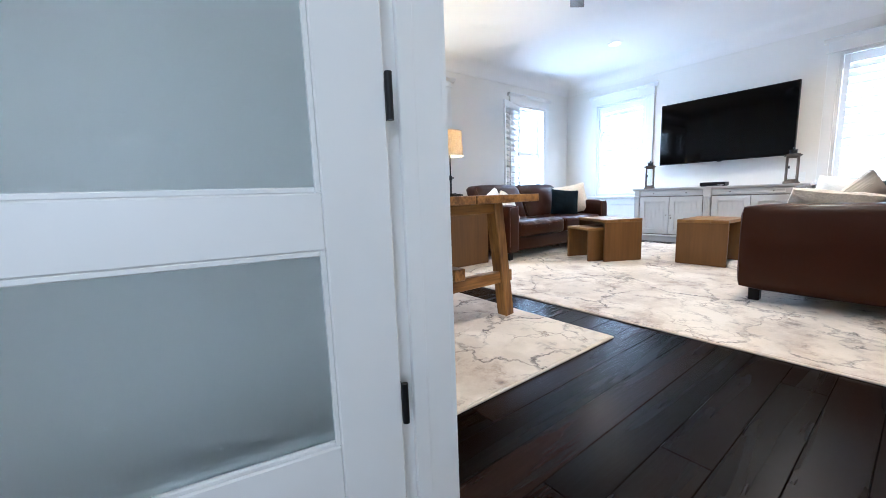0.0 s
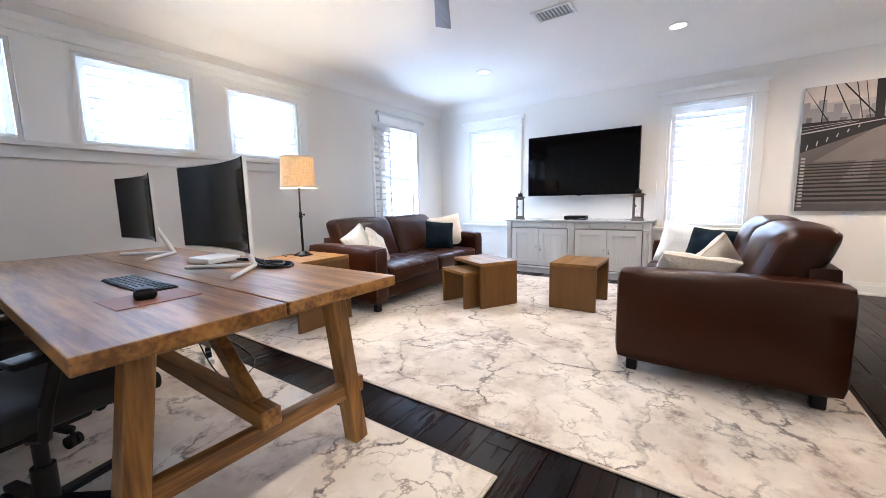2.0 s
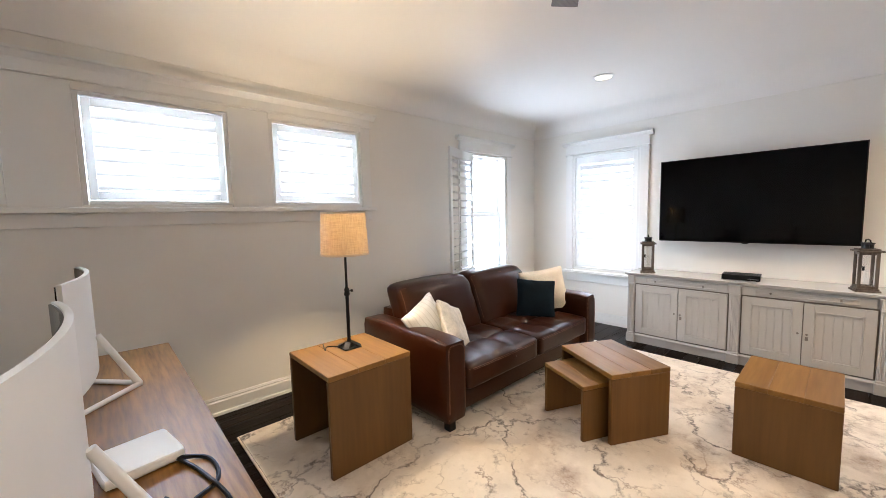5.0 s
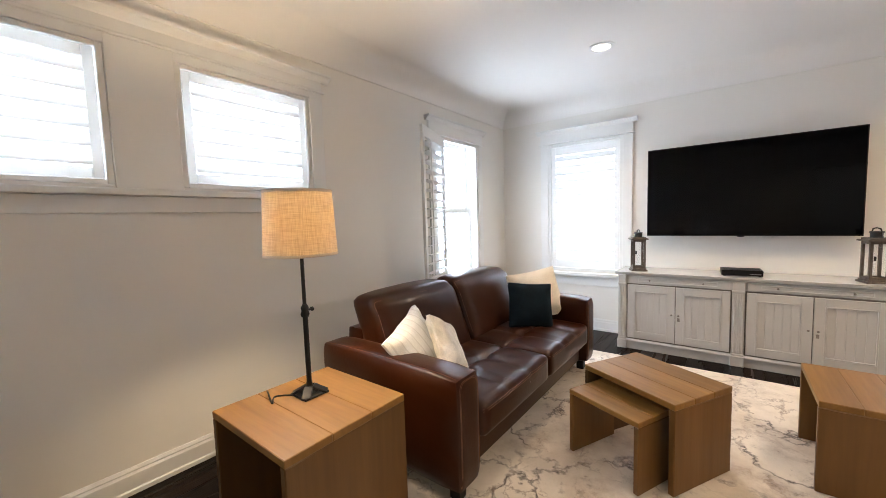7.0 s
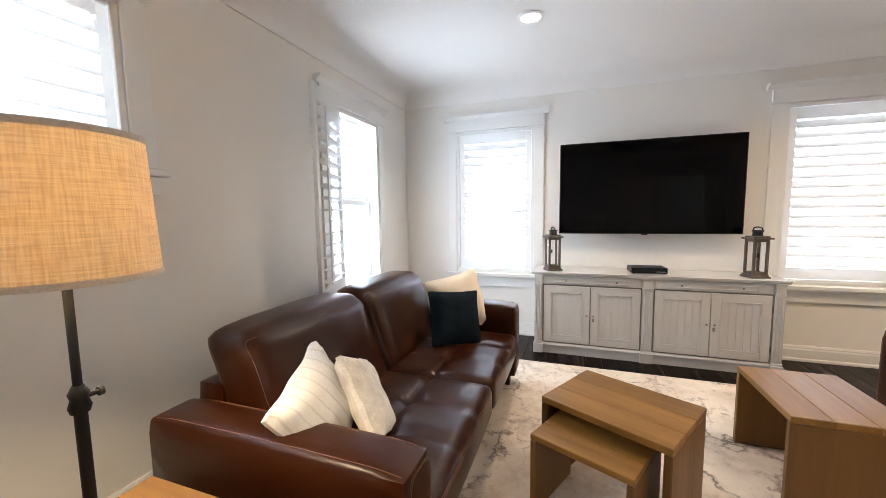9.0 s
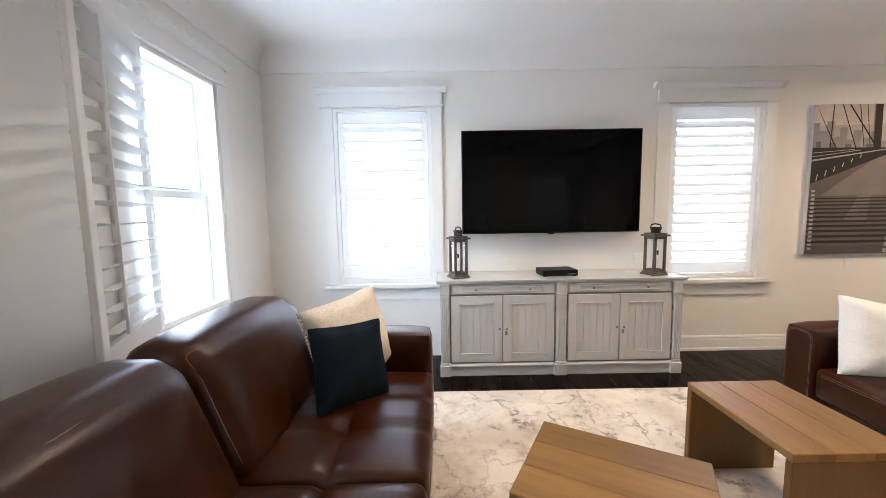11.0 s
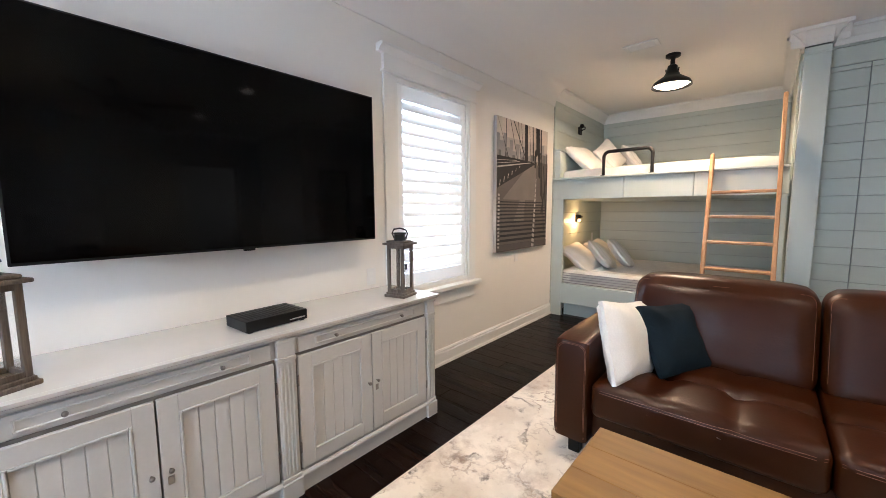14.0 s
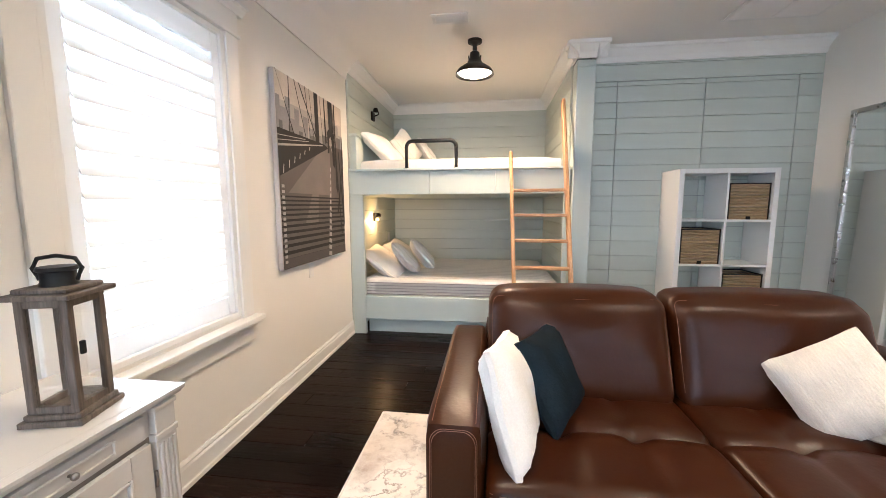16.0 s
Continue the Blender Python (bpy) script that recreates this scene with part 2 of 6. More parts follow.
M_CABTOP = material("cabinet_top", (0.57, 0.56, 0.54), 0.13, vary=0.03, scale=3)
M_CABGAP = material("glaze_gap_shade", (0.16, 0.14, 0.12), 0.7)
M_FLOOR = wood("dark_planks", (0.0022, 0.0011, 0.0008), (0.0105, 0.0043, 0.0027), "x", 0.25, 0.7, random_tint=0.6, spec=0.08)
M_GAP = material("plank_gap", (0.004, 0.003, 0.003), 0.8)
M_RUG = marble_rug("marble_rug_pile")
M_RUGEDGE = material("rug_binding", (0.62, 0.54, 0.45), 0.9, grain=0.1)
M_OAKX = wood("oak_along_x", (0.105, 0.041, 0.007), (0.34, 0.165, 0.033), "x", 0.36, 0.8, random_tint=0.06, contrast=1.35, spec=0.5)
M_OAKY = wood("oak_along_y", (0.105, 0.041, 0.007), (0.34, 0.165, 0.033), "y", 0.36, 0.8, random_tint=0.06, contrast=1.35, spec=0.5)
M_OAKZ = wood("oak_along_z", (0.105, 0.041, 0.007), (0.34, 0.165, 0.033), "z", 0.36, 0.8, random_tint=0.06, contrast=1.35, spec=0.5)
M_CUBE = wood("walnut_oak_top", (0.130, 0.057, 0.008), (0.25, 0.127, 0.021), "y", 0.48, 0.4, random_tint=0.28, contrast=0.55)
# same oak as the tops, darkened: shade on the sides is painted in
M_CUBEZ = wood("walnut_oak_side_shaded", (0.075, 0.031, 0.0045), (0.155, 0.072, 0.012), "z", 0.48, 0.4, random_tint=0.28, contrast=0.5)
M_LADDER = wood("pine_ladder", (0.42, 0.22, 0.10), (0.60, 0.36, 0.18), "z", 0.45, 1.0)
M_LEATHER = material("brown_leather", (0.028, 0.0066, 0.0012), 0.32, vary=0.10, scale=3.2, grain=0.08, grain_scale=140, bump=0.07, bump_scale=55, coat=0.0, spec=0.22, uneven=0.03)
M_STITCH = material("stitching", (0.17, 0.08, 0.045), 0.7)
M_BLACK = material("black_metal", (0.006, 0.0057, 0.0057), 0.5, metal=0.0, vary=0.1, spec=0.3)
M_PLASTIC = material("black_plastic", (0.004, 0.004, 0.0045), 0.45, vary=0.1, scale=20, spec=0.25)
M_SCREEN = material("dark_screen", (0.002, 0.002, 0.0022), 0.12, vary=0.05, spec=0.15)
M_TVSCREEN = material("television_screen", (0.0008, 0.0008, 0.0009), 0.06, vary=0.05, spec=0.12, uneven=0.01)
M_WHITE = material("white_plastic", (0.78, 0.78, 0.77), 0.35, vary=0.01)
M_SILVER = material("brushed_silver", (0.55, 0.54, 0.52), 0.3, metal=1.0, vary=0.04, scale=30)
M_PEWTER = material("pewter_knob", (0.22, 0.20, 0.18), 0.35, metal=0.9, vary=0.1, scale=40)
M_MESH = material("chair_mesh", (0.012, 0.012, 0.013), 0.75, vary=0.1, grain=0.3, grain_scale=300)
M_GLASS = glass("window_glass")
M_FROST = glass("frosted_glass", 0.55, (0.93, 0.98, 0.99))
M_MIRROR = material("mirror_glass", (0.85, 0.86, 0.85), 0.02, metal=1.0, vary=0.0)
M_CREAM = material("cream_plush", (0.78, 0.70, 0.58), 0.95, vary=0.05, scale=12, grain=0.12, grain_scale=120, bump=0.25, bump_scale=170, sheen=0.3)
M_CREAMRIB = woven("cream_knit", (0.66, 0.60, 0.52), 640.0, 0, 0.9, 0.2)
M_CHUNKY = material("cream_chunky_knit", (0.72, 0.65, 0.55), 0.95, vary=0.06, scale=14, grain=0.1, grain_scale=90, bump=0.5, bump_scale=60, sheen=0.3)
M_PATTERN = material("cream_patterned_linen", (0.74, 0.70, 0.63), 0.92, vary=0.16, scale=22, grain=0.08, bump=0.15, bump_scale=60, sheen=0.2)
M_WHITEPIL = material("white_cotton", (0.80, 0.78, 0.74), 0.9, vary=0.03, scale=10, grain=0.04, bump=0.25, bump_scale=40, sheen=0.2)
M_NAVY = material("blue_grey_velvet", (0.008, 0.0145, 0.0215), 0.9, vary=0.25, scale=9, grain=0.1, bump=0.2, bump_scale=60, spec=0.1)
M_STRIPE = woven("striped_linen", (0.72, 0.72, 0.70), 150.0, 0, 0.9, 0.05, second=(0.60, 0.59, 0.57))
M_QUILT = woven("striped_quilt", (0.66, 0.65, 0.63), 70.0, 1, 0.9, 0.12, second=(0.42, 0.41, 0.41))
M_SHEET = material("white_sheet", (0.78, 0.75, 0.71), 0.9, vary=0.03, scale=6, bump=0.3, bump_scale=14)
M_BASKET = woven("bamboo_weave", (0.42, 0.28, 0.14), 230.0, 2, 0.75, 0.8, second=(0.17, 0.10, 0.05))
M_LANTERN = wood("grey_weathered_wood", (0.05, 0.038, 0.03), (0.15, 0.12, 0.095), "z", 0.7, 2.0)
M_PAD = material("tan_leather_pad", (0.20, 0.085, 0.045), 0.55, vary=0.08, scale=8, bump=0.1, bump_scale=200)
M_FAN = wood("fan_blade_wood", (0.10, 0.085, 0.075), (0.20, 0.17, 0.15), "x", 0.5, 1.0)


# ---- building tools ----
def box(bm, x0, y0, z0, x1, y1, z1, bevel=0.0, seg=2, m=None):
    c = Matrix.Translation(((x0 + x1) / 2, (y0 + y1) / 2, (z0 + z1) / 2)) @ Matrix.Diagonal((abs(x1 - x0), abs(y1 - y0), abs(z1 - z0), 1))
    made = bmesh.ops.create_cube(bm, size=1, matrix=(m @ c) if m else c)["verts"]
    if bevel:
        edges = list({e for v in made for e in v.link_edges})
        bmesh.ops.bevel(bm, geom=edges, offset=bevel, segments=seg, affect="EDGES", profile=0.5, clamp_overlap=True)
    return bm


def rod(bm, p0, p1, r0, r1=None, n=14):
    p0, p1 = Vector(p0), Vector(p1)
    d = p1 - p0
    m = Matrix.Translation((p0 + p1) / 2) @ d.to_track_quat("Z", "Y").to_matrix().to_4x4()
    bmesh.ops.create_cone(bm, cap_ends=True, segments=n, radius1=r0, radius2=r0 if r1 is None else r1, depth=d.length, matrix=m)
    return bm


def bar(bm, p0, p1, w, h, bevel=0.004, up=(0, 0, 1)):
    """A square-cut beam from p0 to p1, w wide and h high."""
    p0, p1 = Vector(p0), Vector(p1)
    d = (p1 - p0).normalized()
    side = d.cross(Vector(up)).normalized()
    top = side.cross(d)
    m = Matrix((side, d, top)).transposed().to_4x4()
    m.translation = (p0 + p1) / 2
    L = (p1 - p0).length
    return box(bm, -w / 2, -L / 2, -h / 2, w / 2, L / 2, h / 2, bevel, 1, m)


def turned(bm, profile, n=24, at=(0, 0, 0)):
    """A lathe shape from (radius, height) pairs."""
    rings = []
    for r, z in profile:
        rings.append([bm.verts.new((at[0] + r * math.cos(2 * math.pi * k / n), at[1] + r * math.sin(2 * math.pi * k / n), at[2] + z)) for k in range(n)])
    for a, b in zip(rings, rings[1:]):
        for k in range(n):
            bm.faces.new((a[k], a[(k + 1) % n], b[(k + 1) % n], b[k]))
    return bm


def tube(bm, pts, r, n=8):
    """A round bar along a smooth line."""
    pts = [Vector(p) for p in pts]
    rings = []
    for i, p in enumerate(pts):
        d = (pts[min(i + 1, len(pts) - 1)] - pts[max(i - 1, 0)]).normalized()
        s = d.cross(Vector((0, 0, 1)))
        s = s.normalized() if s.length > 1e-3 else Vector((1, 0, 0))
        u = s.cross(d)
        rings.append([bm.verts.new(p + r * (math.cos(2 * math.pi * k / n) * s + math.sin(2 * math.pi * k / n) * u)) for k in range(n)])
    for a, b in zip(rings, rings[1:]):
        for k in range(n):
            bm.faces.new((a[k], a[(k + 1) % n], b[(k + 1) % n], b[k]))
    bm.faces.new(rings[0][::-1]), bm.faces.new(rings[-1])
    return bm


def sweep(bm, profile, p0, p1, out):
    """A moulding: profile of (out, up) pairs carried from p0 to p1."""
    p0, p1, o = Vector(p0), Vector(p1), Vector(out)
    a = [bm.verts.new(p0 + o * q + Vector((0, 0, z))) for q, z in profile]
    b = [bm.verts.new(p1 + o * q + Vector((0, 0, z))) for q, z in profile]
    for k in range(len(profile)):
        j = (k + 1) % len(profile)
        bm.faces.new((a[k], a[j], b[j], b[k]))
    bm.faces.new(a[::-1]), bm.faces.new(b)
    return bm


def soft_box(bm, c, half, r, puff=(0, 0, 0), cuts=8, shape=None, m=None):
    """An upholstered block: rounded edges, swollen faces; shape(x, y, z) may move the points of the unit block."""
    made = bmesh.new()
    bmesh.ops.create_cube(made, size=2)
    bmesh.ops.subdivide_edges(made, edges=made.edges[:], cuts=cuts, use_grid_fill=True)
    h = Vector(half)
    for v in made.verts:
        u = v.co.copy()
        p = Vector((u.x * h.x, u.y * h.y, u.z * h.z))
        q = Vector([max(-(h[k] - r), min(h[k] - r, p[k])) for k in range(3)])
        d = p - q
        p = q + d.normalized() * r if d.length > 1e-6 else p
        for k in range(3):
            i, j = (k + 1) % 3, (k + 2) % 3
            p[k] += math.copysign(1, u[k]) * puff[k] * (1 - u[i] ** 2) * (1 - u[j] ** 2) * abs(u[k])
        if shape:
            p = Vector(shape(u, p))
        v.co = (m @ (p + Vector(c))) if m else p + Vector(c)
    tmp = bpy.data.meshes.new("tmp")
    made.to_mesh(tmp)
    made.free()
    bm.from_mesh(tmp)
    bpy.data.meshes.remove(tmp)
    return bm


def mesh_of(bm, name, mat, smooth):
    bmesh.ops.recalc_face_normals(bm, faces=bm.faces[:])
    me = bpy.data.meshes.new(name)
    bm.to_mesh(me)
    bm.free()
    me.materials.append(mat)
    if smooth:
        me.polygons.foreach_set("use_smooth", [True] * len(me.polygons))
        me.set_sharp_from_angle(angle=radians(42))
    return me


def part(name, bm, mat, parent, label="", smooth=False, at=None):
    ob = new(name, mesh_of(bm, name, mat, smooth))
    ob.parent = parent
    if at:
        ob.location = at
    if label:
        tagged(ob, label)
    return ob


def thing(name, m, label, category, group="", kind=""):
    ob = new(name)
    ob.empty_display_size = 0.1
    ob.matrix_world = m
    return tagged(ob, label, category, group, kind)


def structure(name, bm, mat, label, category, smooth=False):
    ob = new(name, mesh_of(bm, name, mat, smooth))
    return tagged(ob, label, category, kind="structure")


BM = bmesh.new
from mathutils.bvhtree import BVHTree


# ---- setting: floor, walls, ceiling ----
def wall_x(name, x0, x1, y0, y1, holes, label, z1=CEIL, mat=None):
    """A wall across x, running along y, with openings (y0, y1, z0, z1)."""
    bm = BM()
    cut = y0
    for a, b, lo, hi in sorted(holes):
        if a > cut:
            box(bm, x0, cut, 0, x1, a, z1)
        if lo > 0:
            box(bm, x0, a, 0, x1, b, lo)
        if hi < z1:
            box(bm, x0, a, hi, x1, b, z1)
        cut = b
    if cut < y1:
        box(bm, x0, cut, 0, x1, y1, z1)
    return structure(name, bm, mat or M_WALL, label, "wall")


def wall_y(name, y0, y1, x0, x1, holes, label, z1=CEIL, mat=None):
    bm = BM()
    cut = x0
    for a, b, lo, hi in sorted(holes):
        if a > cut:
            box(bm, cut, y0, 0, a, y1, z1)
        if lo > 0:
            box(bm, a, y0, 0, b, y1, lo)
        if hi < z1:
            box(bm, a, y0, hi, b, y1, z1)
        cut = b
    if cut < x1:
        box(bm, cut, y0, 0, x1, y1, z1)
    return structure(name, bm, mat or M_WALL, label, "wall")


Z0, Z1 = 0.72, 2.29
W1, W2, WL = 3.545, 0.5285, 5.77
HW = 0.4395
T_OPEN = [(1.0, 1.59), (1.90, 2.742), (3.04, 3.882)]
TZ0, TZ1 = 1.63, 2.325
wall_x("wall_east", XE, XE + THICK, YB - THICK, YN + THICK, [(W1 - HW, W1 + HW, Z0, Z1), (W2 - HW, W2 + HW, Z0, Z1)], "white painted wall with two shuttered windows")
wall_y("wall_north", YN, YN + THICK, XW - 0.16, XE, [(WL - HW + 0.02, WL + HW - 0.02, Z0, Z1)] + [(a, b, TZ0, TZ1) for a, b in T_OPEN], "white painted wall with three high windows and a tall window")
wall_x("wall_west", XW - 0.16, XW, YS - THICK, YN, [(-0.09, 0.86, 0, 2.2)], "white painted wall with the entrance doorway")
wall_y("wall_south", YS - THICK, YS, XW, XM, [], "white painted wall beside the entrance")
wall_x("wall_mirror", XM - THICK, XM, YP - THICK, YS - THICK, [], "white painted wall behind a tall mirror")
wall_y("wall_closet", YP - THICK, YP, XM, BX0, [], "pale blue-green shiplap closet wall with flush doors", mat=M_SHIPGAP)
wall_y("wall_bunk", YB - THICK, YB, BX0 - 0.2, XE, [], "pale blue-green shiplap wall behind the bunks", mat=M_SHIPGAP)
wall_x("wall_bunk_side", BX0 - 0.2, BX0, YB, YP - THICK, [], "pale blue-green shiplap partition beside the bunks", mat=M_SHIPGAP)
# the hall outside the door
wall_y("wall_hall_north", 1.25, 1.25 + THICK, -2.2, XW - 0.16, [], "white painted hall wall behind the open door")
# the opening is made up, cut to let the added hall lamp in
wall_y("wall_hall_south", -1.5 - THICK, -1.5, -2.2, XW - 0.16, [(-1.7, -0.5, 0.9, 2.4)], "white painted hall wall")
wall_x("wall_hall_west", -2.2 - THICK, -2.2, -1.5 - THICK, 1.25 + THICK, [], "white painted hall wall at the end")
bm = BM()
box(bm, -2.6, YB - 0.4, CEIL, XE + THICK, YN + THICK, CEIL + 0.15)
structure("ceiling", bm, M_CEIL, "smooth white painted ceiling", "ceiling")
bm = BM()
box(bm, -2.6, YB - 0.4, -0.2, XE + THICK, YN + THICK, -0.014)
floor = structure("floor", bm, M_GAP, "dark espresso hardwood plank floor with a satin sheen", "floor")

# cove between walls and ceiling
COVE = [(0.0, 0.0), (0.012, 0.0)] + [(0.012 + 0.19 * (1 - math.cos(k * math.pi / 16)), 0.006 + 0.19 * math.sin(k * math.pi / 16)) for k in range(9)] + [(0, 0.196)]
zc = CEIL - 0.197
bm = BM()
sweep(bm, COVE, (XE, YN, zc), (XE, BF - 0.01, zc), (-1, 0, 0))
sweep(bm, COVE, (XW, YN, zc), (XE, YN, zc), (0, -1, 0))
sweep(bm, COVE, (XW, YS, zc), (XW, YN, zc), (1, 0, 0))
structure("cove", bm, M_CEIL, "smooth white plaster cove between wall and ceiling", "moulding", smooth=True)
CROWN = [(0, 0), (0.012, 0), (0.02, 0.02), (0.03, 0.045), (0.06, 0.075), (0.085, 0.095), (0.10, 0.10), (0.10, 0.128), (0, 0.128)]
zk = CEIL - 0.13
bm = BM()
sweep(bm, CROWN, (BX0, YB + 0.018, zk), (XE, YB + 0.018, zk), (0, 1, 0))
sweep(bm, CROWN, (XE - 0.018, YB, zk), (XE - 0.018, BF - 0.01, zk), (-1, 0, 0))
sweep(bm, CROWN, (BX0 + 0.015, YB, zk), (BX0 + 0.015, BF - 0.01, zk), (1, 0, 0))
sweep(bm, CROWN, (XM, YP + 0.018, zk), (BX0 - 0.17, YP + 0.018, zk), (0, 1, 0))
structure("crown_moulding", bm, M_TRIM, "white crown moulding above the shiplap", "moulding")
BASE = [(0, 0), (0.022, 0), (0.022, 0.022), (0.016, 0.03), (0.016, 0.105), (0.010, 0.118), (0.012, 0.126), (0.006, 0.143), (0, 0.143)]
bm = BM()
sweep(bm, BASE, (XE, YN, 0), (XE, BF, 0), (-1, 0, 0))
sweep(bm, BASE, (XW, YN, 0), (XE, YN, 0), (0, -1, 0))
sweep(bm, BASE, (XW, 0.97, 0), (XW, YN, 0), (1, 0, 0))
sweep(bm, BASE, (XW, YS, 0), (XW, -0.2, 0), (1, 0, 0))
sweep(bm, BASE, (XW, YS, 0), (XM, YS, 0), (0, 1, 0))
sweep(bm, BASE, (XM, YP, 0), (XM, YS - THICK, 0), (1, 0, 0))
sweep(bm, BASE, (XM, YP, 0), (BX0 - 0.17, YP, 0), (0, 1, 0))
structure("baseboard", bm, M_TRIM, "white stepped baseboard along the walls", "baseboard")


# ---- windows and shutters; built facing -y at the origin, the wall's face at y = 0 ----
def louvers(parent, w, z0, z1, y, pitch=0.0845, depth=0.086, tilt=57, x0=None):
    """Tilted blades between stiles; each blade is a piece of its own on one mesh."""
    bm = BM()
    n = 10
    ring = [(depth / 2 * math.cos(2 * math.pi * k / n), 0.0055 * math.sin(2 * math.pi * k / n)) for k in range(n)]
    a = [bm.verts.new((-w / 2, p, q)) for p, q in ring]
    b = [bm.verts.new((w / 2, p, q)) for p, q in ring]
    for k in range(n):
        bm.faces.new((a[k], a[(k + 1) % n], b[(k + 1) % n], b[k]))
    bm.faces.new(a[::-1]), bm.faces.new(b)
    me = mesh_of(bm, "louver", M_LOUVER, True)
    count = int((z1 - z0) / pitch)
    for k in range(count):
        ob = new("louver", me)
        ob.parent = parent
        ob.matrix_basis = pose(0 if x0 is None else x0, y, z0 + (k + 0.5) * (z1 - z0) / count, tilt + random.uniform(-2, 2), 0, 0)


def shutter_panel(parent, w, z0, z1, y, tilt=57, x0=0.0, mid=True):
    """Frame of stiles and rails with its blades; centred on x0."""
    s = 0.052
    bm = BM()
    for sx in (-1, 1):
        box(bm, x0 + sx * (w / 2 - s / 2) - s / 2, y - 0.014, z0, x0 + sx * (w / 2 - s / 2) + s / 2, y + 0.014, z1, 0.003, 1)
    box(bm, x0 - w / 2 + s, y - 0.014, z0, x0 + w / 2 - s, y + 0.014, z0 + 0.10, 0.003, 1)
    box(bm, x0 - w / 2 + s, y - 0.014, z1 - 0.10, x0 + w / 2 - s, y + 0.014, z1, 0.003, 1)
    part("shutter_frame", bm, M_LOUVER, parent, "white painted plantation shutter frame")
    louvers(parent, w - 2 * s, z0 + 0.10, z1 - 0.10, y, tilt=tilt, x0=x0)
    bm = BM()
    box(bm, x0 + w * 0.31, y + 0.045, z0 + 0.13, x0 + w * 0.31 + 0.012, y + 0.057, z1 - 0.13, 0.002, 1)
    part("tilt_rod", bm, M_LOUVER, parent)
    bm = BM()
    for z in (z0 + 0.12, (z0 + z1) / 2, z1 - 0.12):
        box(bm, x0 - w / 2 - 0.012, y - 0.02, z - 0.035, x0 - w / 2 + 0.004, y - 0.013, z + 0.035, 0.002, 1)
    part("hinge", bm, M_WHITE, parent)


def window_trim(parent, hw, z0, z1, cap=0.07):
    """Craftsman casing: side boards, tall head with crown, stool and apron."""
    c = 0.098
    for sx in (-1, 1):
        bm = BM()
        box(bm, sx * hw, -0.022, z0 - 0.02, sx * (hw + c), 0, z1 + 0.005, 0.003, 1)
        part("side_casing", bm, M_TRIM, parent)
    bm = BM()
    box(bm, -hw - c - 0.015, -0.034, z1 + 0.005, hw + c + 0.015, 0, z1 + 0.022, 0.004, 1)
    box(bm, -hw - c, -0.025, z1 + 0.022, hw + c, 0, z1 + 0.135, 0.002, 1)
    HEAD = [(0, 0), (0.028, 0), (0.036, 0.012), (0.055, 0.03), (cap, 0.036), (cap, 0.052), (0, 0.052)]
    e = hw + c
    sweep(bm, HEAD, (-e - 0.045, 0, z1 + 0.13), (e + 0.045, 0, z1 + 0.13), (0, -1, 0))
    part("head_casing", bm, M_TRIM, parent)
    bm = BM()
    box(bm, -hw - c - 0.03, -0.075, z0 - 0.055, hw + c + 0.03, 0.03, z0 - 0.02, 0.006, 2)
    part("window_sill", bm, M_TRIM, parent)
    bm = BM()
    box(bm, -hw - c + 0.015, -0.02, z0 - 0.175, hw + c - 0.015, 0, z0 - 0.055, 0.003, 1)
    part("apron", bm, M_TRIM, parent)


def sash(parent, hw, z0, z1, y=0.13):
    """Double-hung sash: outer frame, meeting rail, two panes."""
    bm = BM()
    s, zm = 0.05, (z0 + z1) / 2
    for a, b, yy in ((z0, zm + 0.02, y), (zm - 0.02, z1, y + 0.035)):
        box(bm, -hw, yy - 0.016, a, -hw + s, yy + 0.016, b, 0.003, 1)
        box(bm, hw - s, yy - 0.016, a, hw, yy + 0.016, b, 0.003, 1)
        box(bm, -hw + s, yy - 0.016, a, hw - s, yy + 0.016, a + s, 0.003, 1)
        box(bm, -hw + s, yy - 0.016, b - s, hw - s, yy + 0.016, b, 0.003, 1)
    part("window_frame", bm, M_TRIM, parent)
    for a, b, yy in ((z0, zm, y), (zm, z1, y + 0.035)):
        bm = BM()
        box(bm, -hw + s - 0.005, yy - 0.002, a + s - 0.005, hw - s + 0.005, yy + 0.002, b - s + 0.02)
        part("pane", bm, M_GLASS, parent).visible_shadow = False


def tall_window(name, m, hw, shut=True):
    w = thing(name, m, "tall white window with closed plantation shutters" if shut else "tall white double-hung window with its shutter swung open", "window", kind="structure")
    window_trim(w, hw, Z0, Z1)
    bm = BM()
    f = 0.035
    for sx in (-1, 1):
        box(bm, sx * hw, -0.012, Z0, sx * (hw - f), 0.05, Z1, 0.003, 1)
    box(bm, -hw + f, -0.012, Z0, hw - f, 0.05, Z0 + 0.03, 0.003, 1)
    box(bm, -hw + f, -0.012, Z1 - 0.03, hw - f, 0.05, Z1, 0.003, 1)
    part("shutter_surround", bm, M_TRIM, w)
    sash(w, hw, Z0, Z1)
    if shut:
        shutter_panel(w, 2 * hw - 2 * f - 0.008, Z0 + 0.034, Z1 - 0.034, 0.015)
    return w


tall_window("window_1", pose(XE, W1, 0, 0, 0, -90), HW)
tall_window("window_2", pose(XE, W2, 0, 0, 0, -90), HW)
tall_window("window_3", pose(WL, YN, 0), HW - 0.02, shut=False)
leaf = thing("shutter", pose(WL - HW + 0.11, YN - 0.06, 0, 0, 0, 180 + 21), "open white plantation shutter swung back into the room", "shutter", kind="structure")
shutter_panel(leaf, 0.68, Z0 + 0.034, Z1 - 0.034, 0, tilt=8, x0=0.345)

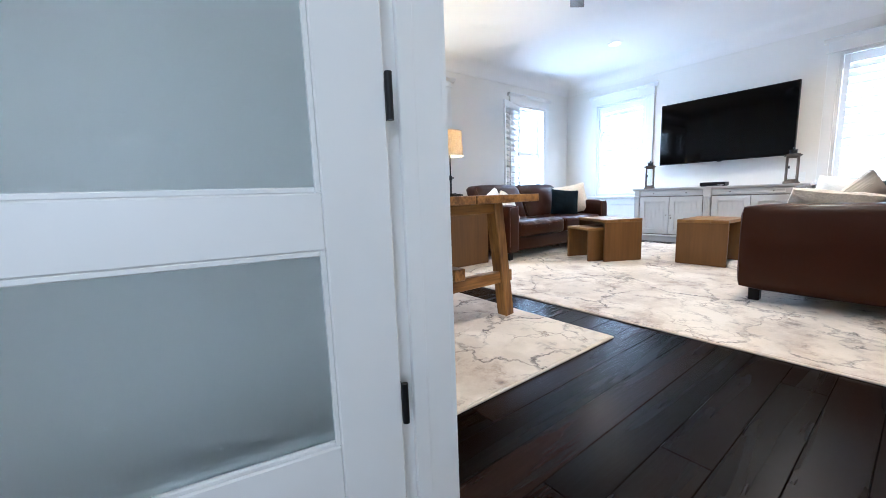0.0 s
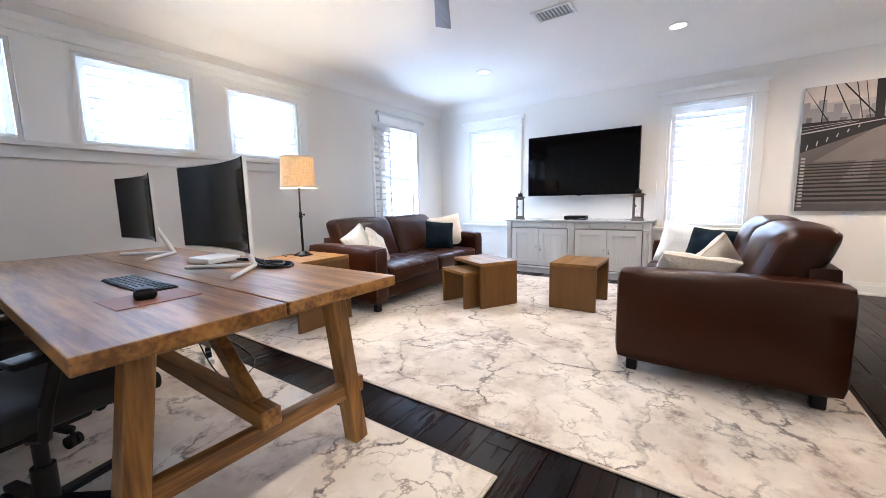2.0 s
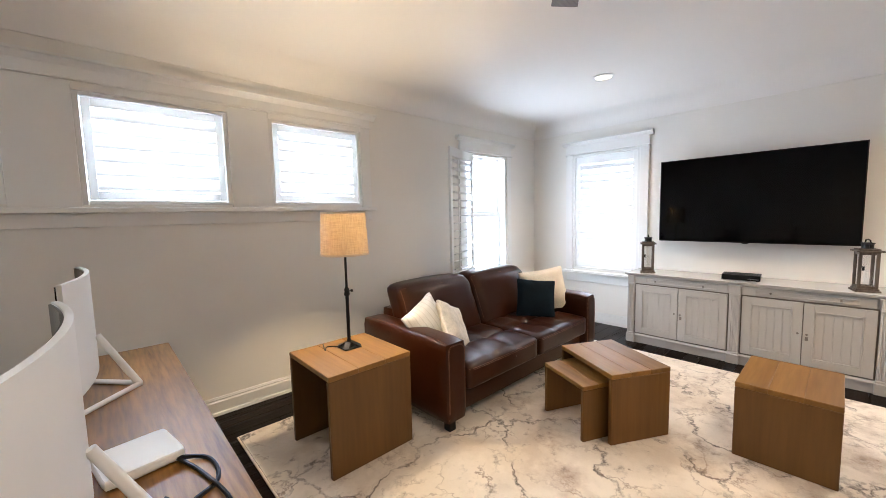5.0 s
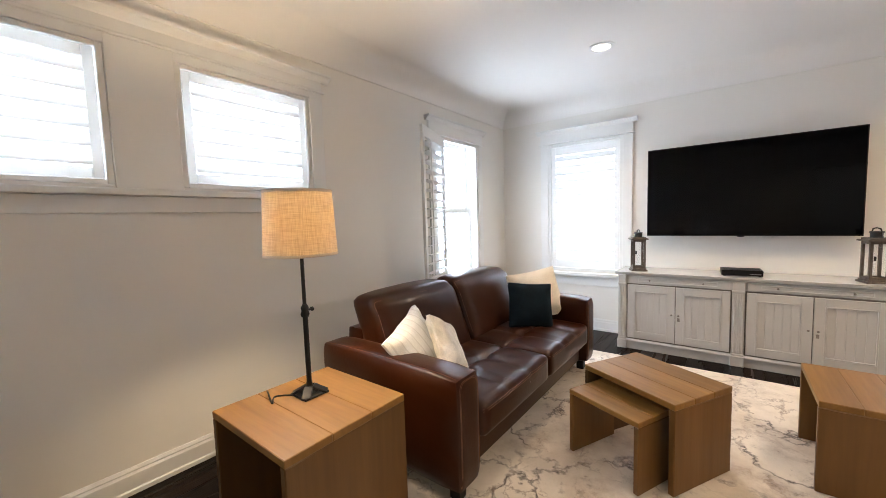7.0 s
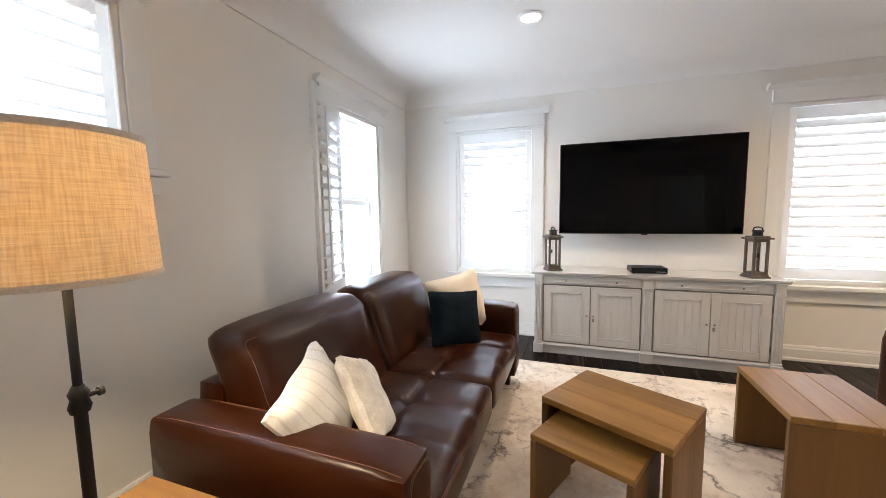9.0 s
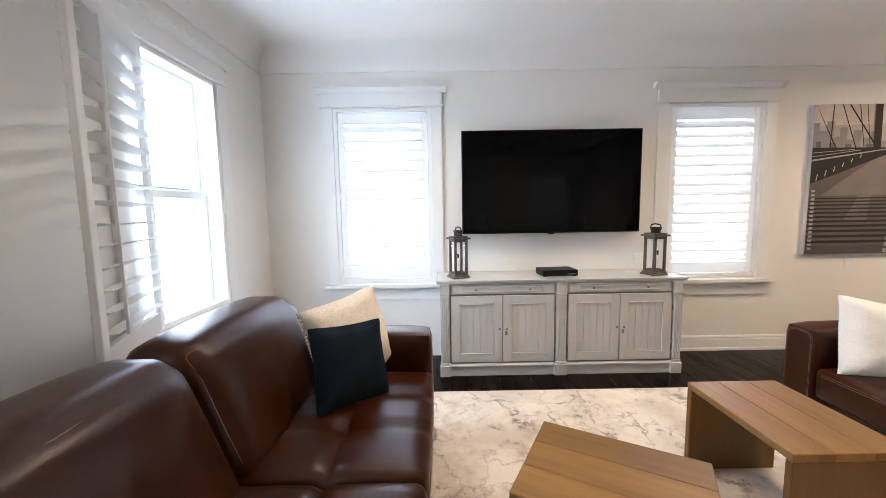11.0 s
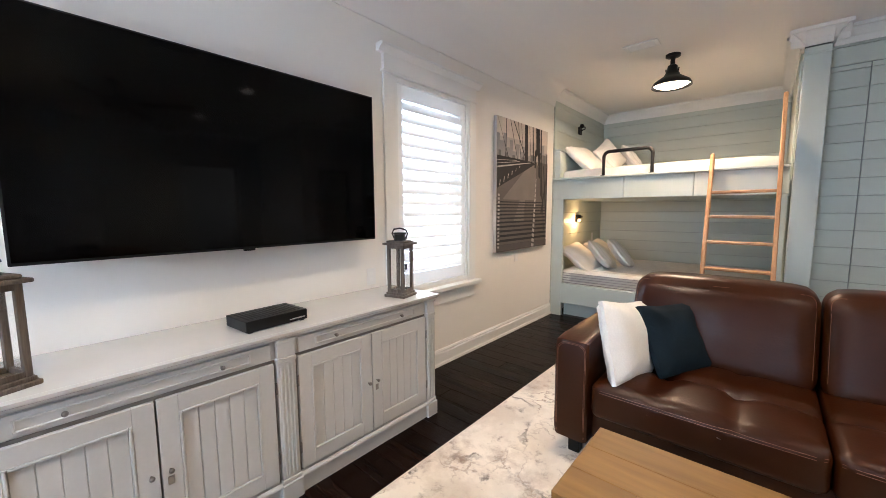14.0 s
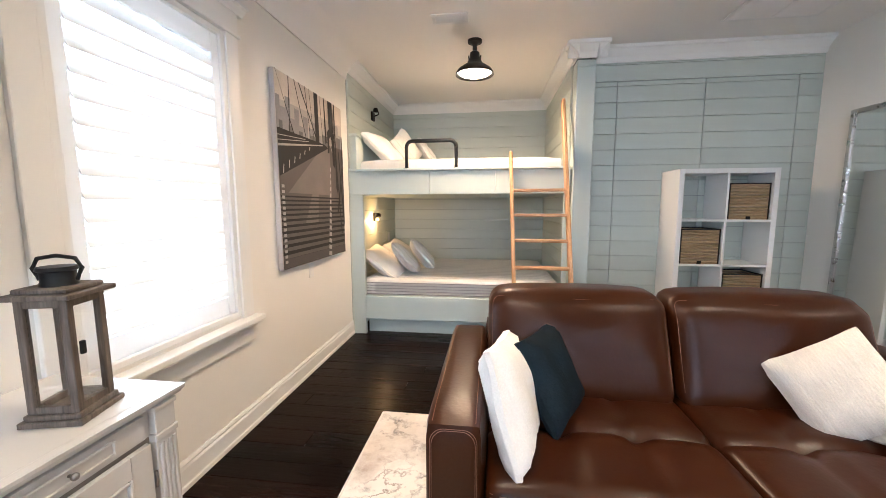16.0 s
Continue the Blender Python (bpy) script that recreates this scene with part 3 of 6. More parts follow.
# high windows: one joined casing, three openings
high = thing("window_4", pose(2.53, YN, 0), "row of three high white windows with plantation shutters", "window", kind="structure")
bm = BM()
xs = [XW + 0.004] + [v for a, b in T_OPEN for v in (a, b)] + [3.99]
for a, b in zip(xs[0::2], xs[1::2]):
    box(bm, a - 2.53, -0.022, TZ0 - 0.02, b - 2.53, 0, TZ1 + 0.05, 0.003, 1)
for a, b in T_OPEN:
    box(bm, a - 2.53, -0.022, TZ1, b - 2.53, 0, TZ1 + 0.05)
part("side_casing", bm, M_TRIM, high)
bm = BM()
x0, x1 = XW + 0.004 - 2.53, 3.99 - 2.53
box(bm, x0, -0.034, TZ1 + 0.05, x1 + 0.02, 0, TZ1 + 0.066, 0.004, 1)
box(bm, x0, -0.025, TZ1 + 0.066, x1, 0, TZ1 + 0.14, 0.002, 1)
sweep(bm, [(0, 0), (0.028, 0), (0.036, 0.012), (0.055, 0.03), (0.07, 0.036), (0.07, 0.052), (0, 0.052)], (x0, 0, TZ1 + 0.13), (x1 + 0.06, 0, TZ1 + 0.13), (0, -1, 0))
part("head_casing", bm, M_TRIM, high)
bm = BM()
box(bm, x0, -0.07, TZ0 - 0.055, x1 + 0.03, 0.0, TZ0 - 0.02, 0.006, 2)
part("window_sill", bm, M_TRIM, high)
bm = BM()
box(bm, x0, -0.02, TZ0 - 0.145, x1, 0, TZ0 - 0.055, 0.003, 1)
part("apron", bm, M_TRIM, high)
for a, b in T_OPEN:
    c, hw = (a + b) / 2 - 2.53, (b - a) / 2
    bm = BM()
    for sx in (-1, 1):
        box(bm, c + sx * hw, -0.012, TZ0, c + sx * (hw - 0.03), 0.05, TZ1, 0.003, 1)
    box(bm, c - hw + 0.03, -0.012, TZ0, c + hw - 0.03, 0.05, TZ0 + 0.025, 0.003, 1)
    box(bm, c - hw + 0.03, -0.012, TZ1 - 0.025, c + hw - 0.03, 0.05, TZ1, 0.003, 1)
    part("shutter_surround", bm, M_TRIM, high)
    s = 0.045
    w, z0, z1 = 2 * hw - 0.068, TZ0 + 0.028, TZ1 - 0.028
    bm = BM()
    for sx in (-1, 1):
        box(bm, c + sx * (w / 2 - s / 2) - s / 2, 0.001, z0, c + sx * (w / 2 - s / 2) + s / 2, 0.029, z1, 0.003, 1)
    box(bm, c - w / 2 + s, 0.001, z0, c + w / 2 - s, 0.029, z0 + 0.055, 0.003, 1)
    box(bm, c - w / 2 + s, 0.001, z1 - 0.055, c + w / 2 - s, 0.029, z1, 0.003, 1)
    part("shutter_frame", bm, M_LOUVER, high)
    louvers(high, w - 2 * s, z0 + 0.055, z1 - 0.055, 0.015, x0=c)
    bm = BM()
    box(bm, c - hw, 0.13, TZ0, c + hw, 0.134, TZ1)
    part("pane", bm, M_GLASS, high).visible_shadow = False

# ---- the entrance: jamb, casing and the open door ----
JY, JX0, JX1 = 0.86, XW - 0.16, XW
bm = BM()
box(bm, JX0 - 0.004, JY - 0.02, 0, JX1 + 0.004, JY, 2.18, 0.002, 1)
box(bm, JX0 - 0.004, -0.09, 0, JX1 + 0.004, -0.07, 2.18, 0.002, 1)
box(bm, JX0 - 0.004, -0.09, 2.18, JX1 + 0.004, JY, 2.2, 0.002, 1)
box(bm, JX0 + 0.045, JY - 0.032, 0, JX0 + 0.085, JY - 0.02, 2.18, 0.002, 1)
structure("door_jamb", bm, M_TRIM, "white painted door jamb with its stop", "door frame")
CAS = [(0, 0), (0.018, 0.0), (0.024, 0.012), (0.018, 0.024), (0.014, 0.07), (0.02, 0.085), (0.02, 0.1), (0, 0.1)]
bm = BM()
for x, sx in ((JX1 + 0.004, 1), (JX0 - 0.004, -1)):
    for y, sy in ((JY - 0.012, 1), (-0.078, -1)):
        prof = [(x + sx * q, y + sy * u) for q, u in CAS]
        a = [bm.verts.new((p, q, 0)) for p, q in prof]
        b = [bm.verts.new((p, q, 2.29)) for p, q in prof]
        for k in range(len(prof)):
            j = (k + 1) % len(prof)
            bm.faces.new((a[k], a[j], b[j], b[k]))
        bm.faces.new(a[::-1]), bm.faces.new(b)
    box(bm, x, -0.17, 2.192, x + sx * 0.02, JY + 0.09, 2.29, 0.003, 1)
structure("door_casing", bm, M_TRIM, "white moulded door casing", "door frame")
DW, DT, DZ = 0.88, 0.042, 2.15
door = thing("door_1", pose(JX0 - 0.006, 0.822, 0.012, 0, 0, 169), "open white panel door with frosted glass panes", "door", kind="structure")
# local: x from the hinge along the leaf, y through its thickness
RAILS = [(0.0, 0.32), (0.70, 0.802), (1.165, 1.267), (1.63, 1.732), (2.04, DZ)]
for a, b in ((0.0, 0.125), (DW - 0.125, DW)):
    bm = BM()
    part("stile", box(bm, a, 0, 0, b, DT, DZ, 0.003, 1), M_DOOR, door)
for a, b in RAILS:
    bm = BM()
    part("rail", box(bm, 0.125, 0.001, a, DW - 0.125, DT - 0.001, b, 0.003, 1), M_DOOR, door)
for (_, a), (b, _) in zip(RAILS, RAILS[1:]):
    bm = BM()
    part("pane", box(bm, 0.125, 0.016, a, DW - 0.125, 0.026, b), M_FROST, door, "frosted glass pane")
    bm = BM()
    for y0, y1 in ((0.003, 0.014), (0.028, DT - 0.003)):
        box(bm, 0.125, y0, a, 0.135, y1, b, 0.002, 1), box(bm, DW - 0.135, y0, a, DW - 0.125, y1, b, 0.002, 1)
        box(bm, 0.135, y0, a, DW - 0.135, y1, a + 0.01, 0.002, 1), box(bm, 0.135, y0, b - 0.01, DW - 0.135, y1, b, 0.002, 1)
    part("glazing_bead", bm, M_DOOR, door)
for z in (0.33, 0.93, 1.85):
    bm = BM()
    box(bm, -0.003, 0.004, z, 0.0, DT - 0.004, z + 0.085, 0.0012, 1)
    rod(bm, (-0.006, DT + 0.004, z), (-0.006, DT + 0.004, z + 0.085), 0.007)
    part("hinge", bm, M_BLACK, door, "black door hinge", True)
bm = BM()
rod(bm, (DW - 0.07, -0.006, 0.98), (DW - 0.07, -0.05, 0.98), 0.012), rod(bm, (DW - 0.07, -0.045, 0.98), (DW - 0.19, -0.045, 0.98), 0.009)
turned(bm, [(0.0, 0), (0.028, 0), (0.028, 0.008), (0, 0.008)], 20, (DW - 0.07, 0, 0.98))
part("door_handle", bm, M_BLACK, door, "black lever handle", True)

# ---- rugs ----
def rug(name, x0, y0, x1, y1, label, turn=0):
    cx, cy = (x0 + x1) / 2, (y0 + y1) / 2
    r = thing(name, pose(cx, cy, 0, 0, 0, turn), label, "rug")
    bm = BM()
    hx, hy = (x1 - x0) / 2, (y1 - y0) / 2
    box(bm, -hx + 0.012, -hy + 0.012, 0, hx - 0.012, hy - 0.012, 0.013, 0.003, 1)
    part("field", bm, M_RUG, r)
    bm = BM()
    for a in ((-hx, -hy, -hx + 0.012, hy), (hx - 0.012, -hy, hx, hy), (-hx + 0.012, -hy, hx - 0.012, -hy + 0.012), (-hx + 0.012, hy - 0.012, hx - 0.012, hy)):
        box(bm, a[0], a[1], 0, a[2], a[3], 0.011, 0.003, 1)
    part("binding", bm, M_RUGEDGE, r, "tan stitched rug binding")
    return r


rug("area_rug", 2.55, -0.20, 6.13, 4.17, "large cream rug with grey marble veining on dark floorboards")
rug("area_rug", 0.93, 1.15, 2.27, 3.85, "cream rug with grey marble veining under the desk")
RZ = 0.013


# ---- sofas; built facing +y, x along the length ----
def rim(c, half, z0, z1, r, y):
    """Points up one side, round the top corners and down the other."""
    pts = [(c - half, y, z0 + k * (z1 - r - z0) / 8) for k in range(8)]
    pts += [(c - half + r - r * math.cos(a), y, z1 - r + r * math.sin(a)) for a in [math.pi / 2 * k / 6 for k in range(7)]]
    return pts + [(c, y, z1)] + [(2 * c - px, py, pz) for px, py, pz in reversed(pts)]


def seam(tree, pts, way, parent):
    """A raised line of thread laid on the leather."""
    hits = [tree.ray_cast(Vector(p), Vector(way)) for p in pts]
    hits = [h[0] + h[1] * 0.0006 for h in hits if h[0]]
    if len(hits) > 2:
        part("seam", tube(BM(), hits, 0.0014, 5), M_STITCH, parent, "tan contrast stitching")


def sofa(m, L, label, group):
    s = thing("sofa", m, label, "sofa", group)
    D, AW, AH = 1.18, 0.23, 0.745
    hx, hy = L / 2, D / 2
    bm = BM()
    soft_box(bm, (0, -0.02, 0.215), (hx - AW + 0.01, hy - 0.06, 0.105), 0.02, cuts=2)
    part("base", bm, M_LEATHER, s, smooth=True)
    for sx in (-1, 1):
        bm = BM()
        soft_box(bm, (sx * (hx - AW / 2), 0, (AH + 0.10) / 2), (AW / 2, hy, (AH - 0.10) / 2), 0.045, (0.010, 0.006, 0.012), 8)
        tree = BVHTree.FromBMesh(bm)
        part("arm", bm, M_LEATHER, s, smooth=True)
        ax = sx * (hx - AW / 2)
        seam(tree, rim(ax, AW / 2 - 0.028, 0.14, AH - 0.028, 0.05, 2.0), (0, -1, 0), s)
        seam(tree, rim(ax, AW / 2 - 0.034, 0.14, AH - 0.034, 0.05, 2.0), (0, -1, 0), s)
        for off in (-1, 1):
            seam(tree, [(ax + off * (AW / 2 - 0.034), hy - 0.03 - k * (2 * hy - 0.06) / 24, 2.0) for k in range(25)], (0, 0, -1), s)
    bm = BM()
    soft_box(bm, (0, -hy + 0.10, 0.46), (hx - AW + 0.02, 0.09, 0.36), 0.05, cuts=4)
    part("back_frame", bm, M_LEATHER, s, smooth=True)
    w = (L - 2 * AW) / 2
    for sx in (-1, 1):
        c = sx * w / 2

        def tuft(u, p):
            k = 0.0
            if u.z > 0.3:
                for lx in (-0.34, 0.34):
                    k += 0.028 * math.exp(-((u.x - lx) / 0.045) ** 2)
                k += 0.028 * math.exp(-((u.y - 0.15) / 0.05) ** 2)
                for lx in (-0.34, 0.34):
                    k += 0.026 * math.exp(-(((u.x - lx) / 0.12) ** 2 + ((u.y - 0.15) / 0.14) ** 2))
                k += 0.006 * noise.noise((u.x * 2.4 + sx * 3, u.y * 2.1, L))
            return (p.x, p.y, p.z - k)
        bm = BM()
        soft_box(bm, (c, 0.14, 0.41), (w / 2 - 0.004, 0.46, 0.105), 0.045, (0, 0.012, 0.022), 22, tuft)
        tree = BVHTree.FromBMesh(bm)
        sc = part("seat_cushion", bm, M_LEATHER, s, smooth=True)
        for z in (0.470, 0.482):
            seam(tree, [(c - w / 2 + 0.02 + k * (w - 0.04) / 24, 2.0, z) for k in range(25)], (0, -1, 0), sc)

        def lean(u, p):
            crease = 0.008 * noise.noise((u.x * 3 + sx * 5, u.z * 3, L + 2))
            return (p.x, p.y - 0.11 * (u.z + 1) + 0.03 * (1 - u.x ** 2) * max(u.y, 0) * max(0, u.z) + crease, p.z + 0.012 * (1 - u.x ** 2) * (u.z > 0))
        bm = BM()
        soft_box(bm, (c, -0.215, 0.745), (w / 2 - 0.004, 0.155, 0.285), 0.095, (0, 0.035, 0.01), 16, lean)
        tree = BVHTree.FromBMesh(bm)
        bc = part("back_cushion", bm, M_LEATHER, s, smooth=True)
        seam(tree, rim(c, w / 2 - 0.030, 0.56, 1.006, 0.05, 2.0), (0, -1, 0), bc)
    for sx in (-1, 1):
        for sy in (-1, 1):
            bm = BM()
            box(bm, sx * (hx - 0.12) - 0.035, sy * (hy - 0.1) - 0.035, 0, sx * (hx - 0.12) + 0.035, sy * (hy - 0.1) + 0.035, 0.115, 0.006, 1)
            part("foot", bm, M_PLASTIC, s, "black block foot")
    return s


sofa(pose(4.575, 0.425, RZ) @ sized(0.88), 2.443, "dark brown leather two-seat sofa with block arms on the marbled rug", "pair of leather sofas")
sofa(pose(4.625, 3.615, RZ, 0, 0, 180) @ sized(0.88), 2.443, "dark brown leather two-seat sofa below the shuttered window", "pair of leather sofas")


# ---- cushions ----
def cushion(m, w, h, t, mat, label, piping=False, name="throw_pillow"):
    ob = thing(name, m, label, "pillow")
    bm = BM()

    def dent(u, p):
        x = p.x * (1 - 0.06 * (1 - u.z ** 2)) 
        z = p.z * (1 - 0.06 * (1 - u.x ** 2))
        edge = max(abs(u.x), abs(u.z))
        y = math.copysign(1, u.y) * abs(u.y) * t / 2 * max(0.06, (1 - edge ** 3.2)) ** 0.62
        y += 0.012 * noise.noise((u.x * 2.2 + w * 7, u.z * 2.2, t * 30 + u.y))
        return (x, y, z)
    soft_box(bm, (0, 0, 0), (w / 2, t / 2, h / 2), 0.012, (0, 0, 0), 13, dent)
    part("cover", bm, mat, ob, smooth=True)
    if piping:
        bm = BM()
        for k in range(26):
            bmesh.ops.create_icosphere(bm, subdivisions=1, radius=0.009, matrix=Matrix.Translation((-w / 2 - 0.002, 0, -h / 2 + h * (k + 0.5) / 26)))
        part("trim", bm, mat, ob, smooth=True)
    return ob


# on the window sofa
cushion(pose(3.80, 3.56, 0.672, -24, -24, 10), 0.36, 0.35, 0.14, M_STRIPE, "cream striped throw pillow on the leather sofa")
cushion(pose(3.99, 3.48, 0.638, -28, 24, 20), 0.36, 0.35, 0.13, M_PATTERN, "cream patterned throw pillow on the leather sofa")
cushion(pose(5.42, 3.53, 0.690, -17, -9, -44), 0.46, 0.45, 0.15, M_CREAM, "cream plush throw pillow with pompom trim", piping=True)
cushion(pose(5.16, 3.47, 0.650, -17, 5, -44), 0.39, 0.38, 0.14, M_NAVY, "dark blue-grey velvet throw pillow")
# on the other sofa
cushion(pose(5.35, 0.66, 0.632, 17, -9, 79), 0.46, 0.43, 0.165, M_WHITEPIL, "white quilted throw pillow leaning on the sofa arm")
cushion(pose(5.165, 0.45, 0.628, 28, -3, 64), 0.42, 0.39, 0.15, M_NAVY, "dark blue-grey velvet throw pillow on the leather sofa")
cushion(pose(4.06, 0.46, 0.632, 26, 38, -28), 0.37, 0.37, 0.14, M_CREAMRIB, "cream ribbed knit throw pillow on the leather sofa")
cushion(pose(3.86, 0.58, 0.612, 42, 8, -66), 0.45, 0.35, 0.15, M_CHUNKY, "cream chunky throw pillow on the sofa seat")


# ---- block tables: a board top on two board sides ----
def block_table(m, w, d, h, label, name="side_table", t=0.032):
    """w along x between the sides, d along y."""
    ob = thing(name, m, label, "table", "block tables")
    n = 3
    for k in range(n):
        bm = BM()
        box(bm, -w / 2, -d / 2 + d * k / n, h - t, w / 2, -d / 2 + d * (k + 1) / n, h, 0.003, 1)
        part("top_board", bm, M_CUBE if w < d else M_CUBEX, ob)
    # side boards wear the darkened wood, their shade put into the colour
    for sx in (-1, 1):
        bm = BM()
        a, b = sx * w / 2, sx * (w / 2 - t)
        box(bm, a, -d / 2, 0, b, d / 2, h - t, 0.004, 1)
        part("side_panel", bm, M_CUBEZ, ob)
    return ob


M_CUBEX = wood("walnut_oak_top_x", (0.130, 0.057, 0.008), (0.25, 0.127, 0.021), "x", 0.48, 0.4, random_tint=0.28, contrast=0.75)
block_table(pose(4.98, 1.551, RZ), 0.578, 0.45, 0.46, "warm oak block side table on the marbled rug")
block_table(pose(4.587, 2.465, RZ, 0, 0, 61), 0.578, 0.45, 0.468, "warm oak block coffee table with a smaller one tucked under it")
block_table(pose(4.415, 2.585, RZ, 0, 0, 65), 0.44, 0.36, 0.375, "small oak nesting table pulled out from the larger one", t=0.028)
block_table(pose(3.112, 3.563, RZ, 0, 0, 90), 0.572, 0.572, 0.612, "warm oak block end table holding the lamp", name="end_table")


# ---- desk: two-board top on splayed trestles ----
desk = thing("desk", pose(1.702, 2.84, RZ), "long oak trestle desk with a two-board top", "desk")
DH = 0.784
for a, b in ((-0.51, -0.004), (0.004, 0.51)):
    bm = BM()
    part("tabletop_board", box(bm, a, -1.23, DH - 0.045, b, 1.23, DH, 0.004, 2), M_OAKY, desk)
for sy in (-1, 1):
    y = sy * 1.02
    for sx in (-1, 1):
        bm = BM()
        bar(bm, (sx * 0.43, y, 0.0), (sx * 0.335, y, DH - 0.045), 0.072, 0.085, 0.005, (0, 1, 0))
        part("leg", bm, M_OAKZ, desk)
    bm = BM()
    bar(bm, (-0.47, y, 0.262), (0.47, y, 0.262), 0.045, 0.075, 0.004)
    part("stretcher", bm, M_OAKX, desk)
    bm = BM()
    bar(bm, (-0.38, y, DH - 0.078), (0.38, y, DH - 0.078), 0.055, 0.065, 0.004)
    part("top_rail", bm, M_OAKX, desk)
    bm = BM()
    bar(bm, (0, sy * 0.97, 0.36), (0, sy * 0.50, DH - 0.055), 0.045, 0.06, 0.004)
    part("brace", bm, M_OAKY, desk)
bm = BM()
bar(bm, (0, -1.08, 0.335), (0, 1.08, 0.335), 0.075, 0.07, 0.005)
part("long_stretcher", bm, M_OAKY, desk)
DZT = RZ + DH


# ---- monitors ----
def monitor(m, label):
    """A curved screen facing -x on a forked stand; y along its width."""
    ob = thing("monitor", m, label, "monitor", "desk monitors")
    W, H, R, z0 = 0.82, 0.48, 1.5, 0.13
    n = 24

    def sheet(r0, r1, grow, za, zb):
        bm = BM()
        cols = []
        for k in range(n + 1):
            a = (k / n - 0.5) * (W + grow) / R
            pts = [(-R + 0.0 + r * math.cos(a), r * math.sin(a)) for r in (r0, r1)]
            cols.append([bm.verts.new((p[0], p[1], z)) for p in pts for z in (za, zb)])
        for c, d in zip(cols, cols[1:]):
            for i, j in ((0, 1), (1, 3), (3, 2), (2, 0)):
                bm.faces.new((c[i], c[j], d[j], d[i]))
        bm.faces.new((cols[0][0], cols[0][1], cols[0][3], cols[0][2]))
        bm.faces.new((cols[-1][0], cols[-1][2], cols[-1][3], cols[-1][1]))
        return bm
    part("screen", sheet(R, R + 0.006, 0, z0 + 0.006, z0 + H - 0.006), M_SCREEN, ob, "dark switched-off curved screen", True)
    part("back_shell", sheet(R + 0.0065, R + 0.024, 0.008, z0, z0 + H), M_WHITE, ob, "white plastic back shell", True)
    bm = BM()
    rod(bm, (0.165, 0, 0.02), (0.03, 0, 0.30), 0.017, 0.014)
    part("neck", bm, M_WHITE, ob, smooth=True)
    for sy in (-1, 1):
        bm = BM()
        rod(bm, (0.175, 0, 0.012), (-0.10, sy * 0.30, 0.012), 0.013, 0.011)
        part("stand_leg", bm, M_WHITE, ob, smooth=True)
    return ob


monitor(pose(1.883, 2.40, DZT, 0, 0, -2) @ sized(0.84), "white curved monitor on a forked stand on the desk")
monitor(pose(1.895, 3.447, DZT, 0, 0, -2) @ sized(0.84), "white curved monitor on a forked stand on the desk")
mini = thing("mini_computer", pose(1.99, 2.76, DZT, 0, 0, 10) @ sized(0.9), "small silver-white desktop computer box", "computer")
bm = BM()
soft_box(bm, (0, 0, 0.024), (0.105, 0.105, 0.02), 0.014, cuts=6)
part("case", bm, M_WHITE, mini, smooth=True)
bm = BM()
turned(bm, [(0.0, 0), (0.08, 0), (0.08, 0.006), (0.0, 0.006)], 24)
part("foot", bm, M_PLASTIC, mini)
kb = thing("keyboard", pose(1.543, 2.41, DZT, 0, 0, 91) @ sized(0.78), "slim black keyboard on the desk", "keyboard")
bm = BM()
part("case", box(bm, -0.29, -0.075, 0, 0.29, 0.075, 0.012, 0.004, 2), M_PLASTIC, kb)
bm = BM()
kme = mesh_of(box(bm, -0.0145, -0.0095, 0, 0.0145, 0.0095, 0.005, 0.0015, 1), "key", material("key_plastic", (0.022, 0.03, 0.036), 0.5), False)
for r in range(6):
    for c in range(16):
        if r == 0 and 3 < c < 9 and c != 4:
            continue
        k = new("key", kme)
        k.parent = kb
        k.matrix_basis = pose(-0.262 + c * 0.035, -0.06 + r * 0.024, 0.0118)
        if r == 0 and c == 4:
            k.matrix_basis = pose(-0.262 + 6 * 0.035, -0.06, 0.0118) @ Matrix.Diagonal((5.6, 1, 1, 1))
pad = thing("mouse_pad", pose(1.485, 2.09, DZT, 0, 0, 2) @ sized(0.76), "tan leather mouse pad", "mouse pad")
bm = BM()
part("sheet", box(bm, -0.16, -0.14, 0, 0.16, 0.14, 0.003, 0.001, 1), M_PAD, pad)
mouse = thing("mouse", pose(1.475, 2.105, DZT + 0.0023, 0, 0, 78) @ sized(0.85), "black wireless mouse on its pad", "mouse")
bm = BM()
soft_box(bm, (0, 0, 0.02), (0.062, 0.036, 0.02), 0.018, (0, 0, 0.006), 8, lambda u, p: (p.x, p.y * (1 - 0.12 * u.x), p.z * (1 - 0.25 * max(0, u.x))))
part("shell", bm, M_PLASTIC, mouse, smooth=True)
bm = BM()
rod(bm, (0.03, -0.004, 0.036), (0.03, 0.004, 0.036), 0.008)
part("wheel", bm, M_BLACK, mouse)


def cable(name, pts, r, label, mat=None):
    ob = thing(name, pose(*pts[0]), label, "cable")
    P = [Vector(p) - Vector(pts[0]) for p in pts]
    line = []
    for i in range(len(P) - 1):
        a, b, c, d = P[max(i - 1, 0)], P[i], P[i + 1], P[min(i + 2, len(P) - 1)]
        for k in range(6):
            t = k / 6
            line.append(0.5 * (2 * b + (c - a) * t + (2 * a - 5 * b + 4 * c - d) * t * t + (3 * b - a - 3 * c + d) * t ** 3))
    line.append(P[-1])
    bm = BM()
    part("cord", tube(bm, line, r, 6), mat or M_PLASTIC, ob, smooth=True)
    return ob


